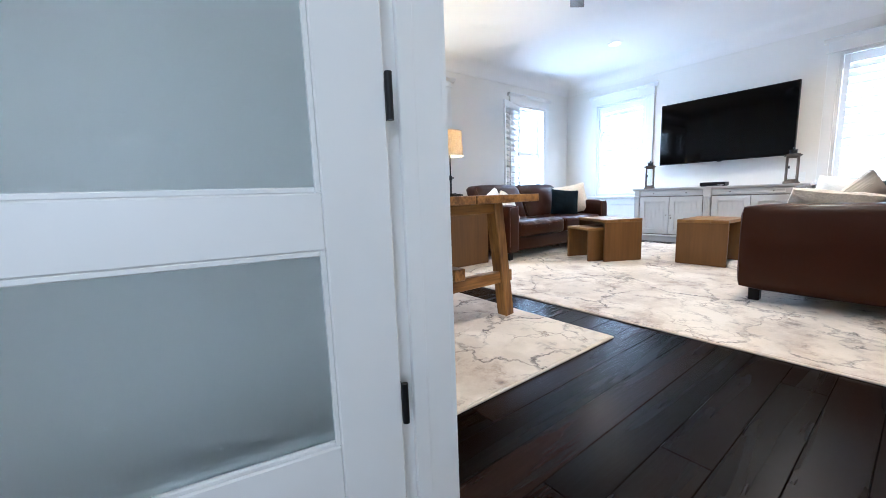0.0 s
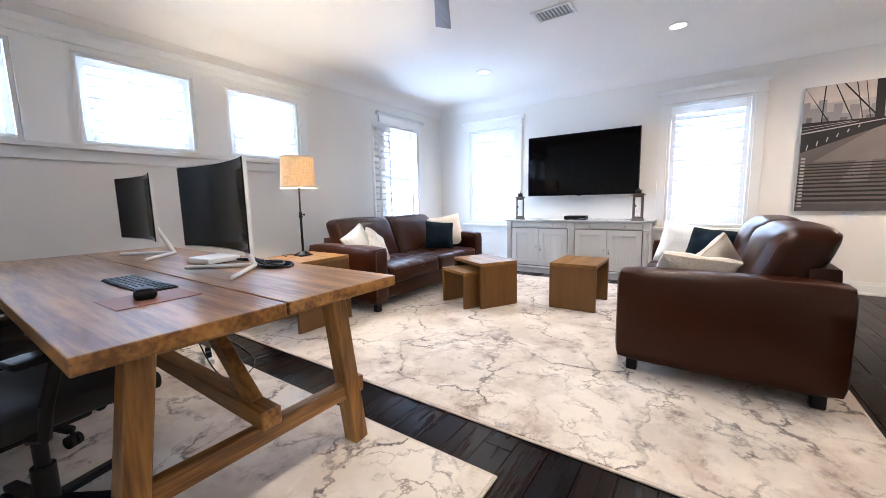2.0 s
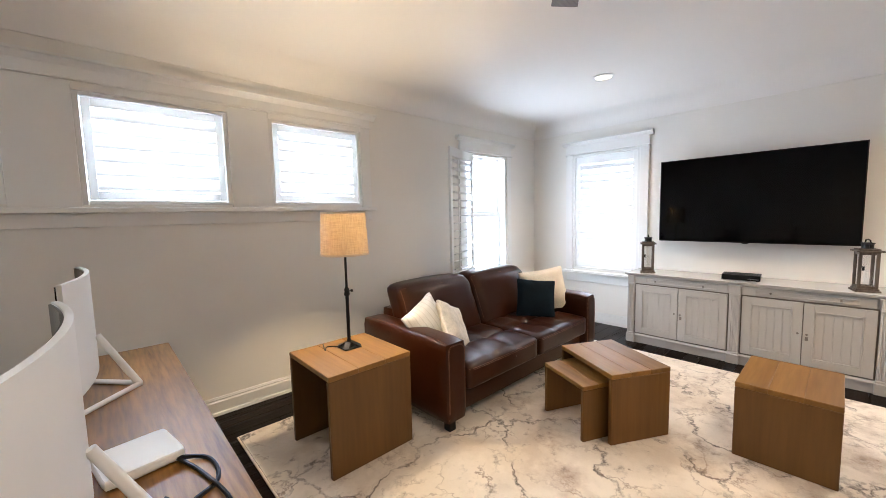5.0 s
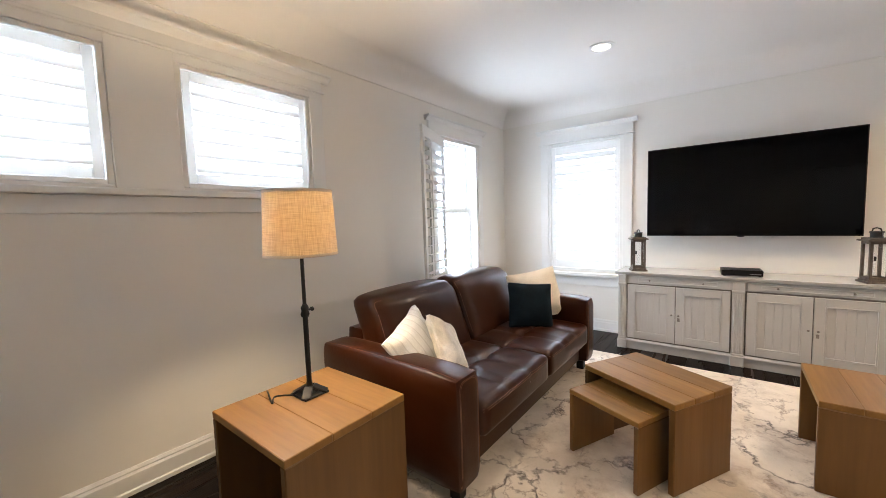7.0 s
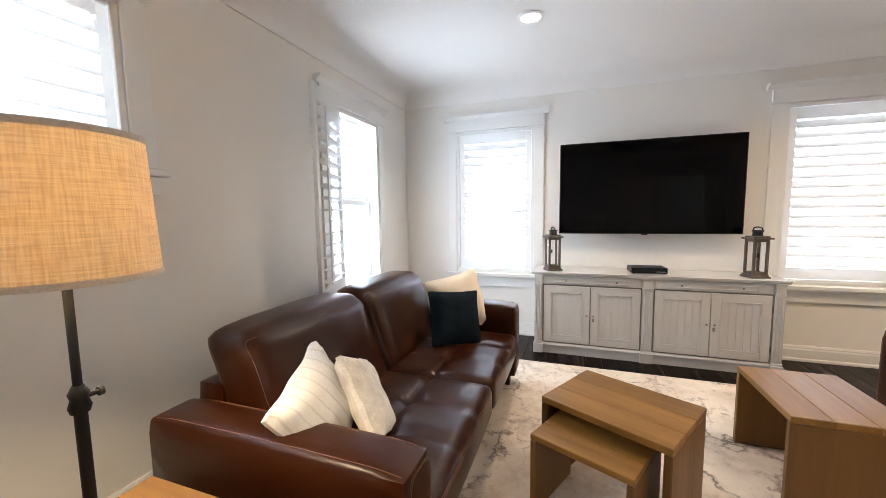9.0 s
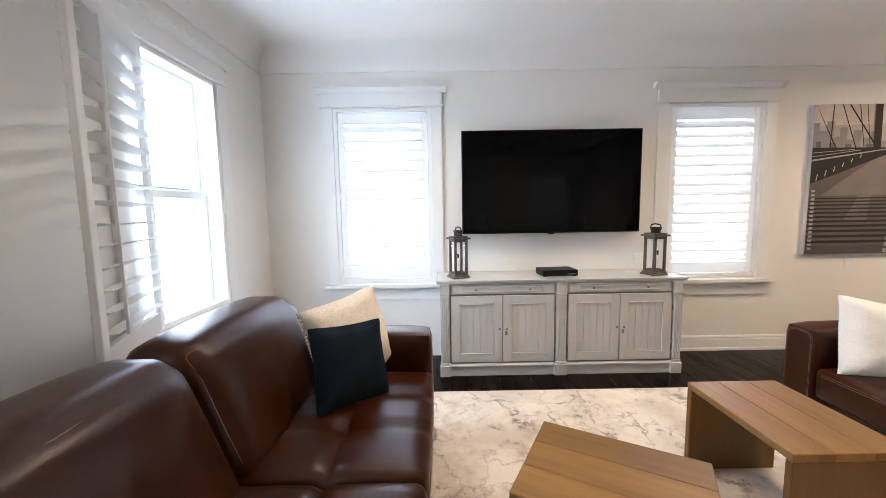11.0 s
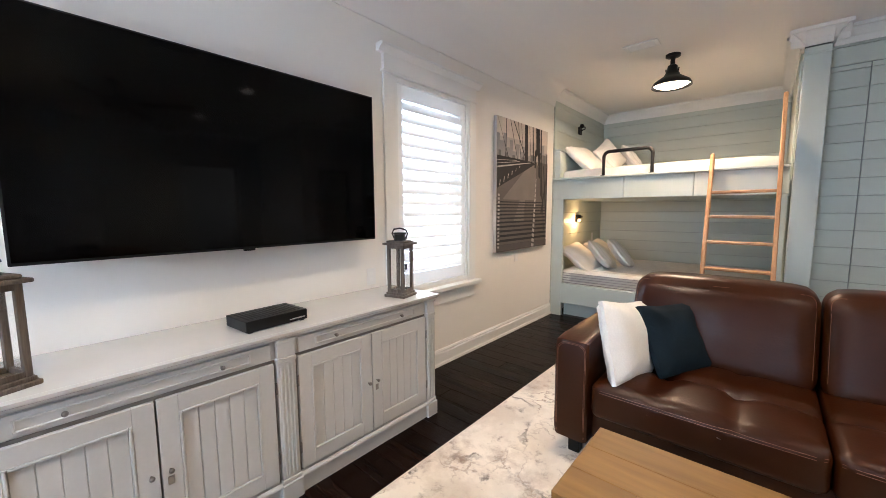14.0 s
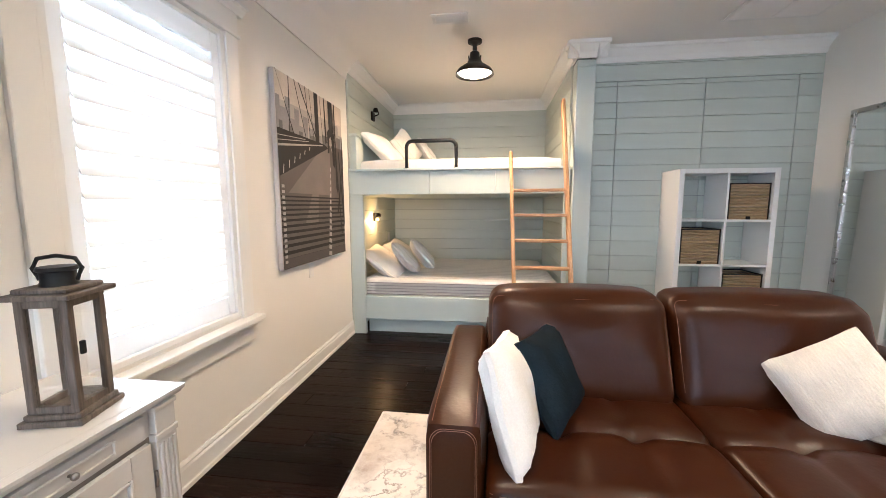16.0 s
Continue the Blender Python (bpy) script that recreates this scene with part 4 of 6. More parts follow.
zz = DZT + 0.006
cable("monitor_cable", [(2.020, 2.440, zz + 0.05), (2.094, 2.383, zz), (2.143, 2.276, zz), (2.086, 2.210, zz), (2.020, 2.292, zz), (2.061, 2.440, zz), (2.143, 2.506, zz), (2.143, 2.637, zz), (2.045, 2.702, zz + 0.01)], 0.006, "black coiled display cable on the desk")
cable("monitor_cable", [(2.004, 2.424, zz + 0.05), (2.061, 2.325, zz), (2.118, 2.227, zz), (2.159, 2.301, zz + 0.006), (2.094, 2.391, zz + 0.008), (2.012, 2.342, zz + 0.008), (2.045, 2.227, zz + 0.01), (2.143, 2.342, zz + 0.012), (2.118, 2.571, zz), (2.053, 2.735, zz + 0.01)], 0.006, "black coiled display cable on the desk")
cable("power_cable", [(2.0, 3.5, 0.73), (2.02, 3.25, 0.33), (2.06, 3.05, 0.05), (2.14, 2.9, 0.02), (2.36, 3.15, 0.006), (2.46, 3.8, 0.006), (2.5, 4.5, 0.006)], 0.005, "black power cable hanging behind the desk")


strip = thing("power_strip", pose(2.17, 3.42, RZ, 0, 0, 70), "white power strip with black plugs on the rug edge", "power strip")
bm = BM()
part("case", box(bm, -0.13, -0.028, 0, 0.13, 0.028, 0.035, 0.006, 2), M_WHITE, strip)
for x in (-0.07, 0.03):
    bm = BM()
    part("plug", box(bm, x - 0.02, -0.018, 0.0352, x + 0.02, 0.018, 0.075, 0.005, 2), M_PLASTIC, strip, "black plug")


# ---- office chair ----
def office_chair(m, label):
    """A mesh task chair facing +x."""
    ob = thing("office_chair", m, label, "chair", "desk chairs")
    for k in range(5):
        a = 2 * math.pi * k / 5 + 0.3
        d = Vector((math.cos(a), math.sin(a), 0))
        bm = BM()
        bar(bm, d * 0.03 + Vector((0, 0, 0.125)), d * 0.33 + Vector((0, 0, 0.085)), 0.045, 0.028, 0.006)
        leg = part("base_leg", bm, M_PLASTIC, ob)
        bm = BM()
        side = Vector((-d.y, d.x, 0))
        for q in (-0.016, 0.016):
            rod(bm, d * 0.33 + side * (q - 0.010) + Vector((0, 0, 0.032)), d * 0.33 + side * (q + 0.010) + Vector((0, 0, 0.032)), 0.032)
        rod(bm, d * 0.33 + Vector((0, 0, 0.04)), d * 0.33 + Vector((0, 0, 0.09)), 0.01)
        part("caster", bm, M_PLASTIC, leg, smooth=True)
    bm = BM()
    rod(bm, (0, 0, 0.10), (0, 0, 0.27), 0.035), rod(bm, (0, 0, 0.27), (0, 0, 0.43), 0.022)
    part("column", bm, M_BLACK, ob, smooth=True)
    bm = BM()
    box(bm, -0.14, -0.11, 0.42, 0.12, 0.11, 0.48, 0.015, 2)
    part("tilt_box", bm, M_PLASTIC, ob)
    bm = BM()
    soft_box(bm, (0.02, 0, 0.53), (0.27, 0.27, 0.05), 0.045, (0, 0, 0.012), 8, lambda u, p: (p.x, p.y, p.z - 0.03 * max(0, u.x) ** 2 + 0.015 * u.y ** 2))
    part("seat", bm, M_MESH, ob, smooth=True)
    bm = BM()

    def curve(u, p):
        return (p.x - 0.10 * (u.z + 1) * 0.5 + 0.05 * u.y ** 2 + 0.03 * math.cos(u.z * 2.5), p.y * (1 - 0.12 * max(0, u.z)), p.z)
    soft_box(bm, (-0.29, 0, 0.90), (0.022, 0.25, 0.30), 0.02, cuts=8, shape=curve)
    part("backrest", bm, M_MESH, ob, smooth=True)
    bm = BM()
    tube(bm, [(-0.10, 0, 0.45), (-0.27, 0, 0.47), (-0.34, 0, 0.60), (-0.36, 0, 0.85)], 0.022)
    part("back_post", bm, M_PLASTIC, ob, smooth=True)
    for sy in (-1, 1):
        bm = BM()
        tube(bm, [(-0.08, sy * 0.2, 0.47), (-0.08, sy * 0.30, 0.50), (-0.07, sy * 0.315, 0.6), (-0.03, sy * 0.315, 0.74)], 0.018)
        part("arm_post", bm, M_PLASTIC, ob, smooth=True)
        bm = BM()
        soft_box(bm, (0.0, sy * 0.315, 0.755), (0.14, 0.045, 0.015), 0.013, cuts=5)
        part("armrest", bm, M_PLASTIC, ob, smooth=True)
    return ob


chair = office_chair(pose(1.20, 2.30, RZ, 0, 0, 12) @ sized(0.92), "black mesh office chair tucked at the desk")
copy_thing(chair, pose(1.22, 3.15, RZ, 0, 0, -8))

# ---- table lamp ----
lamp = thing("table_lamp", pose(3.157, 3.642, RZ + 0.612) @ sized(0.815), "lit table lamp with linen drum shade and black stem", "lamp")
bm = BM()
box(bm, -0.075, -0.075, 0, 0.075, 0.075, 0.012, 0.003, 1)
for k in range(4):
    a = math.pi / 4 + k * math.pi / 2
    bar(bm, (0.095 * math.cos(a), 0.095 * math.sin(a), 0.008), (0.02 * math.cos(a), 0.02 * math.sin(a), 0.045), 0.05, 0.014, 0.003)
turned(bm, [(0.045, 0.012), (0.035, 0.03), (0.018, 0.05), (0.016, 0.07)], 16)
part("base", bm, M_BLACK, lamp, "black iron flared base")
bm = BM()
rod(bm, (0, 0, 0.05), (0, 0, 0.46), 0.014), rod(bm, (0, 0, 0.44), (0, 0, 0.88), 0.010)
turned(bm, [(0.0, 0.44), (0.02, 0.44), (0.024, 0.455), (0.018, 0.475), (0.022, 0.49), (0.012, 0.51), (0, 0.51)], 16)
part("stem", bm, M_BLACK, lamp, smooth=True)
bm = BM()
rod(bm, (0.012, 0, 0.475), (0.04, 0, 0.475), 0.006), rod(bm, (0.04, 0, 0.475), (0.05, 0, 0.475), 0.012)
part("height_knob", bm, M_BLACK, lamp, smooth=True)


def linen_shade():
    m = bpy.data.materials.new("linen_shade")
    m.use_nodes = True
    n, l = m.node_tree.nodes, m.node_tree.links
    out = n["Material Output"]
    n.remove(n["Principled BSDF"])
    tc, mp1, mp2 = n.new("ShaderNodeTexCoord"), n.new("ShaderNodeMapping"), n.new("ShaderNodeMapping")
    mp1.inputs["Scale"].default_value, mp2.inputs["Scale"].default_value = (12, 12, 260), (220, 220, 9)
    n1, n2 = n.new("ShaderNodeTexNoise"), n.new("ShaderNodeTexNoise")
    for a, b in ((mp1, n1), (mp2, n2)):
        l.new(tc.outputs["Object"], a.inputs[0]), l.new(a.outputs[0], b.inputs["Vector"])
        b.inputs["Scale"].default_value = 1.0
    mixf = n.new("ShaderNodeMix")
    mixf.inputs[0].default_value = 0.5
    l.new(n1.outputs[0], mixf.inputs[2]), l.new(n2.outputs[0], mixf.inputs[3])
    ramp = n.new("ShaderNodeValToRGB")
    ramp.color_ramp.elements[0].position, ramp.color_ramp.elements[1].position = 0.38, 0.60
    ramp.color_ramp.elements[0].color, ramp.color_ramp.elements[1].color = (0.66, 0.55, 0.39, 1), (0.86, 0.77, 0.60, 1)
    l.new(mixf.outputs[0], ramp.inputs[0])
    d, t, mx = n.new("ShaderNodeBsdfDiffuse"), n.new("ShaderNodeBsdfTranslucent"), n.new("ShaderNodeMixShader")
    glow = n.new("ShaderNodeMix")
    glow.data_type, glow.blend_type = "RGBA", "MULTIPLY"
    glow.inputs["Factor"].default_value, glow.inputs["B"].default_value = 1.0, (1.0, 0.93, 0.76, 1)
    l.new(ramp.outputs[0], glow.inputs["A"])
    l.new(ramp.outputs[0], d.inputs[0]), l.new(glow.outputs["Result"], t.inputs[0])
    mx.inputs[0].default_value = 0.40
    l.new(d.outputs[0], mx.inputs[1]), l.new(t.outputs[0], mx.inputs[2]), l.new(mx.outputs[0], out.inputs[0])
    return m


M_SHADE = linen_shade()
bm = BM()
turned(bm, [(0.192, 0.785), (0.176, 1.125), (0.173, 1.125), (0.189, 0.785), (0.192, 0.785)], 40)
shade = part("shade", bm, M_SHADE, lamp, "cream linen drum shade", True)
for r, z in ((0.193, 0.787), (0.177, 1.123)):
    bm = BM()
    turned(bm, [(r, z - 0.008), (r + 0.002, z), (r, z + 0.008), (r - 0.005, z), (r, z - 0.008)], 40)
    part("shade_rim", bm, M_RUGEDGE, shade, smooth=True)
bm = BM()
bmesh.ops.create_uvsphere(bm, u_segments=16, v_segments=10, radius=0.032, matrix=Matrix.Translation((0, 0, 0.935)))
part("bulb", bm, glowing("warm_bulb", (1.0, 0.72, 0.42), 12), lamp, smooth=True).visible_shadow = False
point_light("lamp_bulb", (3.157, 3.642, RZ + 1.39), 74, (1.0, 0.70, 0.38), 0.035)
cable("lamp_cord", [(3.10, 3.665, RZ + 0.622), (3.03, 3.71, RZ + 0.63), (3.00, 3.68, RZ + 0.62), (3.05, 3.82, RZ + 0.617), (3.08, 3.87, RZ + 0.53), (3.08, 3.90, RZ + 0.1)], 0.004, "black lamp cord lying on the end table")

# ---- credenza; front faces -x ----
cab = thing("credenza", pose(6.635, 2.058, 0) @ sized(0.8475), "antique white painted credenza with four panelled doors", "cabinet")
HY, FX, BX = 1.165, -0.265, 0.28
bm = BM()
part("body", box(bm, FX + 0.02, -HY + 0.02, 0.05, BX, HY - 0.02, 0.915), M_CAB, cab)
bm = BM()
sweep(bm, [(0, 0), (0.012, 0), (0.02, 0.012), (0.028, 0.016), (0.032, 0.022), (0.036, 0.035), (0, 0.035)], (FX + 0.01, -HY - 0.034, 0.915), (FX + 0.01, HY + 0.034, 0.915), (-1, 0, 0))
box(bm, FX + 0.01, -HY - 0.036, 0.921, BX, HY + 0.036, 0.95, 0.004, 2)
part("top", bm, M_CABTOP, cab, "glossy off-white top")
bm = BM()
box(bm, FX + 0.0, -HY + 0.01, 0.0, BX, HY - 0.01, 0.10, 0.003, 1)
sweep(bm, [(0, 0), (0.014, 0), (0.012, 0.01), (0.004, 0.022), (0, 0.024)], (FX, -HY + 0.01, 0.10), (FX, HY - 0.01, 0.10), (-1, 0, 0))
part("plinth", bm, M_CAB, cab)
for y in (-HY, 0, HY):
    bm = BM()
    y0, y1 = (y, y + 0.085) if y < 0 else ((y - 0.085, y) if y > 0 else (-0.05, 0.05))
    box(bm, FX - 0.006, y0, 0.135, FX + 0.05, y1, 0.80, 0.002, 1)
    for k in range(4):
        c = y0 + (y1 - y0) * (k + 0.9) / 4.8
        rod(bm, (FX - 0.006, c, 0.15), (FX - 0.006, c, 0.775), 0.0065, n=8)
    box(bm, FX - 0.012, y0 - 0.004, 0.79, FX + 0.05, y1 + 0.004, 0.815, 0.004, 1)
    box(bm, FX - 0.008, y0 + 0.002, 0.815, FX + 0.05, y1 - 0.002, 0.90, 0.003, 1)
    box(bm, FX - 0.014, y0 - 0.004, 0.898, FX + 0.05, y1 + 0.004, 0.915, 0.003, 1)
    box(bm, FX - 0.022, y0 - 0.01, 0.0, FX + 0.05, y1 + 0.01, 0.11, 0.004, 1)
    box(bm, FX - 0.014, y0 - 0.005, 0.11, FX + 0.05, y1 + 0.005, 0.135, 0.006, 2)
    part("pilaster", bm, M_CAB, cab)


def knob(parent, x, y, z, r=0.011):
    bm = BM()
    rod(bm, (x, y, z), (x - 0.014, y, z), 0.005)
    bmesh.ops.create_uvsphere(bm, u_segments=12, v_segments=8, radius=r, matrix=Matrix.Translation((x - 0.02, y, z)))
    part("knob", bm, M_PEWTER, parent, "round pewter knob", True)


for s in (-1, 1):
    a, b = (0.055, HY - 0.09) if s > 0 else (-HY + 0.09, -0.055)
    bm = BM()
    dr = part("drawer", box(bm, FX + 0.006, a + 0.02, 0.815, FX + 0.024, b - 0.02, 0.90, 0.002, 1), M_CAB, cab)
    for y0, y1, z0, z1 in ((a + 0.13, b - 0.13, 0.834, 0.842), (a + 0.13, b - 0.13, 0.874, 0.882), (a + 0.122, a + 0.13, 0.834, 0.882), (b - 0.13, b - 0.122, 0.834, 0.882)):
        bm = BM()
        part("drawer_bead", box(bm, FX - 0.002, y0, z0, FX + 0.007, y1, z1, 0.002, 1), M_CAB, dr)
    knob(dr, FX + 0.006, a + 0.25, 0.858), knob(dr, FX + 0.006, b - 0.25, 0.858)
    # dark sheet behind the doors paints in the gaps' shade and dark glaze
    bm = BM()
    box(bm, FX + 0.016, a, 0.125, FX + 0.0195, b, 0.81)
    part("shadow_gap", bm, M_CABGAP, cab)
    mid = (a + b) / 2
    for k, (c, d) in enumerate(((a + 0.012, mid - 0.004), (mid + 0.004, b - 0.012))):
        f = 0.075
        bm = BM()
        dd = part("door", box(bm, FX + 0.010, c, 0.14, FX + 0.0155, d, 0.795), M_CAB, cab, "framed door with beadboard panel")
        for nm, y0, y1, z0, z1 in (("stile", c, c + f, 0.14, 0.795), ("stile", d - f, d, 0.14, 0.795), ("rail", c + f, d - f, 0.14, 0.14 + f), ("rail", c + f, d - f, 0.795 - f, 0.795)):
            bm = BM()
            part(nm, box(bm, FX - 0.004, y0, z0, FX + 0.0098, y1, z1, 0.002, 1), M_CAB, dd)
        for y0, y1, z0, z1 in ((c + f, c + f + 0.012, 0.14 + f, 0.795 - f), (d - f - 0.012, d - f, 0.14 + f, 0.795 - f), (c + f + 0.012, d - f - 0.012, 0.14 + f, 0.152 + f), (c + f + 0.012, d - f - 0.012, 0.783 - f, 0.795 - f)):
            bm = BM()
            part("panel_bead", box(bm, FX - 0.008, y0, z0, FX + 0.0095, y1, z1, 0.004, 2), M_CAB, dd)
        n = 5
        for q in range(n):
            y0 = c + f + 0.012 + (d - c - 2 * f - 0.024) * q / n
            y1 = c + f + 0.012 + (d - c - 2 * f - 0.024) * (q + 1) / n
            bm = BM()
            part("panel_board", box(bm, FX + 0.004, y0 + 0.001, 0.227, FX + 0.0095, y1 - 0.001, 0.708, 0.002, 1), M_CAB, dd)
        knob(dd, FX - 0.004, (d - 0.03) if k == 0 else (c + 0.03), 0.475)
        for z in (0.27, 0.66):
            bm = BM()
            yh = c if k == 0 else d
            rod(bm, (FX - 0.006, yh + (-0.006 if k == 0 else 0.006), z - 0.03), (FX - 0.006, yh + (-0.006 if k == 0 else 0.006), z + 0.03), 0.005, n=8)
            part("hinge", bm, M_PEWTER, dd)
        if k == 0:
            bm = BM()
            box(bm, FX - 0.007, d - 0.042, 0.405, FX - 0.003, d - 0.018, 0.445, 0.002, 1)
            part("keyhole_plate", bm, M_PEWTER, dd)

# ---- television ----
tv = thing("television", pose(6.762, 2.051, 1.158) @ sized(0.865), "large black flat television on a wall bracket", "television")
bm = BM()
part("case", box(bm, -0.012, -0.912, 0, 0.045, 0.912, 1.04, 0.004, 2), M_PLASTIC, tv)
bm = BM()
part("screen", box(bm, -0.016, -0.902, 0.014, -0.0125, 0.902, 1.03), M_TVSCREEN, tv, "dark glossy switched-off screen")
bm = BM()
box(bm, 0.045, -0.3, 0.3, 0.15, 0.3, 0.75, 0.01, 1)
part("wall_bracket", bm, M_BLACK, tv)
bm = BM()
part("sensor_bar", box(bm, -0.014, -0.03, -0.012, 0.01, 0.03, 0.001, 0.003, 1), M_PLASTIC, tv)


# ---- lanterns, set-top box ----
def lantern(m, label):
    ob = thing("lantern", m, label, "lantern", "pair of lanterns")
    bm = BM()
    box(bm, -0.085, -0.085, 0, 0.085, 0.085, 0.018, 0.003, 1), box(bm, -0.075, -0.075, 0.018, 0.075, 0.075, 0.034, 0.003, 1)
    part("base", bm, M_LANTERN, ob)
    for sx in (-1, 1):
        for sy in (-1, 1):
            bm = BM()
            part("post", box(bm, sx * 0.046, sy * 0.046, 0.034, sx * 0.068, sy * 0.068, 0.37, 0.002, 1), M_LANTERN, ob)
    for k in range(4):
        holder = pose(0, 0, 0, 0, 0, 90 * k)
        bm = BM()
        part("cross_rail", box(bm, -0.046, 0.05, 0.034, 0.046, 0.066, 0.055, 0.001, 1, holder), M_LANTERN, ob)
        bm = BM()
        part("cross_rail", box(bm, -0.046, 0.05, 0.345, 0.046, 0.066, 0.37, 0.001, 1, holder), M_LANTERN, ob)
        bm = BM()
        part("pane", box(bm, -0.046, 0.056, 0.055, 0.046, 0.0585, 0.345, m=holder), M_GLASS, ob).visible_shadow = False
    bm = BM()
    box(bm, -0.09, -0.09, 0.37, 0.09, 0.09, 0.385, 0.003, 1), box(bm, -0.07, -0.07, 0.385, 0.07, 0.07, 0.40, 0.004, 1)
    part("roof", bm, M_LANTERN, ob)
    bm = BM()
    turned(bm, [(0.0, 0.40), (0.045, 0.40), (0.04, 0.412), (0.04, 0.44), (0.048, 0.445), (0.045, 0.455), (0, 0.458)], 20)
    part("cap", bm, M_BLACK, ob, "black metal cap", True)
    bm = BM()
    tube(bm, [(-0.05, 0, 0.415), (-0.066, 0, 0.45), (-0.05, 0, 0.478), (0, 0, 0.486), (0.05, 0, 0.478), (0.066, 0, 0.45), (0.05, 0, 0.415)], 0.006)
    part("carrying_ring", bm, M_BLACK, ob, smooth=True)
    bm = BM()
    box(bm, -0.078, 0.03, 0.20, -0.068, 0.045, 0.24, 0.002, 1)
    part("latch", bm, M_BLACK, ob)
    return ob


CZ = 0.95 * 0.8475
lant = lantern(pose(6.55, 2.888, CZ, 0, 0, 22) @ sized(0.88), "weathered wood and glass lantern on the credenza")
copy_thing(lant, pose(6.545, 1.235, CZ, 0, 0, 14))
stb = thing("set_top_box", pose(6.595, 2.044, CZ, 0, 0, 4) @ sized(0.9), "flat black set-top box on the credenza", "media box")
bm = BM()
part("case", box(bm, -0.10, -0.165, 0.006, 0.12, 0.165, 0.062, 0.004, 2), M_PLASTIC, stb)
bm = BM()
for k in range(14):
    box(bm, -0.07, -0.14 + k * 0.021, 0.062, 0.09, -0.132 + k * 0.021, 0.0632)
part("vent_slot", bm, M_MESH, stb)
bm = BM()
box(bm, -0.1018, -0.15, 0.02, -0.0995, -0.06, 0.026)
part("front_mark", bm, M_SILVER, stb, "pale printed bar")
for sy in (-1, 1):
    bm = BM()
    box(bm, -0.09, sy * 0.14 - 0.012, 0, 0.11, sy * 0.14 + 0.012, 0.007)
    part("foot", bm, M_PLASTIC, stb)

# ---- canvas picture; face towards -x, u across, v up ----
PW, PH = 1.098, 1.345
pic = thing("canvas_print", pose(XE - 0.002, -0.872, 0.912), "black and white canvas print of a bridge boardwalk and skyline", "picture")
bm = BM()
part("canvas", box(bm, -0.036, -PW / 2, 0, 0, PW / 2, PH, 0.003, 1), material("canvas_sky", (0.50, 0.46, 0.43), 0.8, vary=0.25, scale=1.4, grain=0.05), pic)
INK = [material("print_grey_%d" % k, c, 0.8, vary=0.15, scale=4, grain=0.08) for k, c in enumerate(((0.26, 0.25, 0.26), (0.13, 0.125, 0.13), (0.075, 0.068, 0.066), (0.016, 0.0145, 0.015), (0.34, 0.32, 0.31), (0.56, 0.50, 0.45), (0.10, 0.088, 0.08), (0.16, 0.14, 0.13)))]
LAYER = [0.0362]


def ink(name, polys, mat):
    """Flat printed shapes in fractions of the picture, u from the left, v from the top."""
    LAYER[0] += 0.0006
    for poly in polys:
        bm = BM()
        bm.faces.new([bm.verts.new((-LAYER[0], PW / 2 - PW * min(max(u, 0.003), 0.997), PH * (1 - min(max(v, 0.003), 0.997)))) for u, v in poly])
        part(name, bm, mat, pic)


def stroke(a, b, w0, w1):
    (u0, v0), (u1, v1) = a, b
    d = math.hypot(u1 - u0, v1 - v0)
    p, q = -(v1 - v0) / d, (u1 - u0) / d
    return [(u0 + p * w0, v0 + q * w0), (u1 + p * w1, v1 + q * w1), (u1 - p * w1, v1 - q * w1), (u0 - p * w0, v0 - q * w0)]


ink("printed_haze", [[(0.0, 0.0), (1.0, 0.0), (1.0, 0.12), (0.0, 0.14)]], INK[5])
ink("printed_skyline", [[(u, 0.31), (u, 0.31 - h), (u + w, 0.31 - h), (u + w, 0.31)] for u, w, h in [(0.0, 0.05, 0.19), (0.05, 0.06, 0.14), (0.11, 0.06, 0.20), (0.17, 0.05, 0.10), (0.22, 0.06, 0.16), (0.28, 0.05, 0.08), (0.33, 0.07, 0.14), (0.41, 0.06, 0.09), (0.47, 0.06, 0.13), (0.55, 0.06, 0.07), (0.86, 0.06, 0.18), (0.93, 0.07, 0.12)]], INK[0])
ink("printed_skyline_dark", [[(u, 0.31), (u, 0.31 - h), (u + w, 0.31 - h), (u + w, 0.31)] for u, w, h in [(0.03, 0.04, 0.07), (0.14, 0.05, 0.06), (0.27, 0.05, 0.05), (0.44, 0.09, 0.05), (0.62, 0.09, 0.08), (0.88, 0.08, 0.10)]], INK[1])
ink("printed_walkway", [[(0.0, 1.0), (0.0, 0.52), (0.60, 0.30), (0.76, 0.28), (1.0, 0.60), (1.0, 1.0)]], INK[6])
ink("printed_walkway_worn", [[(0.10, 0.60), (0.62, 0.30), (0.74, 0.29), (0.76, 0.60)], [(0.30, 0.78), (0.42, 0.60), (0.52, 0.60), (0.50, 0.78)]], INK[7])
ink("printed_railing", [[(0.0, 0.52), (0.0, 0.28), (0.64, 0.285), (0.72, 0.30), (0.30, 0.43)]], INK[3])
ink("printed_rail_light", [stroke((0.0, 0.365), (0.62, 0.295), 0.006, 0.003), stroke((0.0, 0.34), (0.40, 0.30), 0.002, 0.002), stroke((0.0, 0.315), (0.35, 0.295), 0.002, 0.002)] + [stroke((0.05 + 0.07 * k, 0.50 - 0.03 * k), (0.06 + 0.07 * k, 0.455 - 0.025 * k), 0.004, 0.004) for k in range(6)], INK[4])
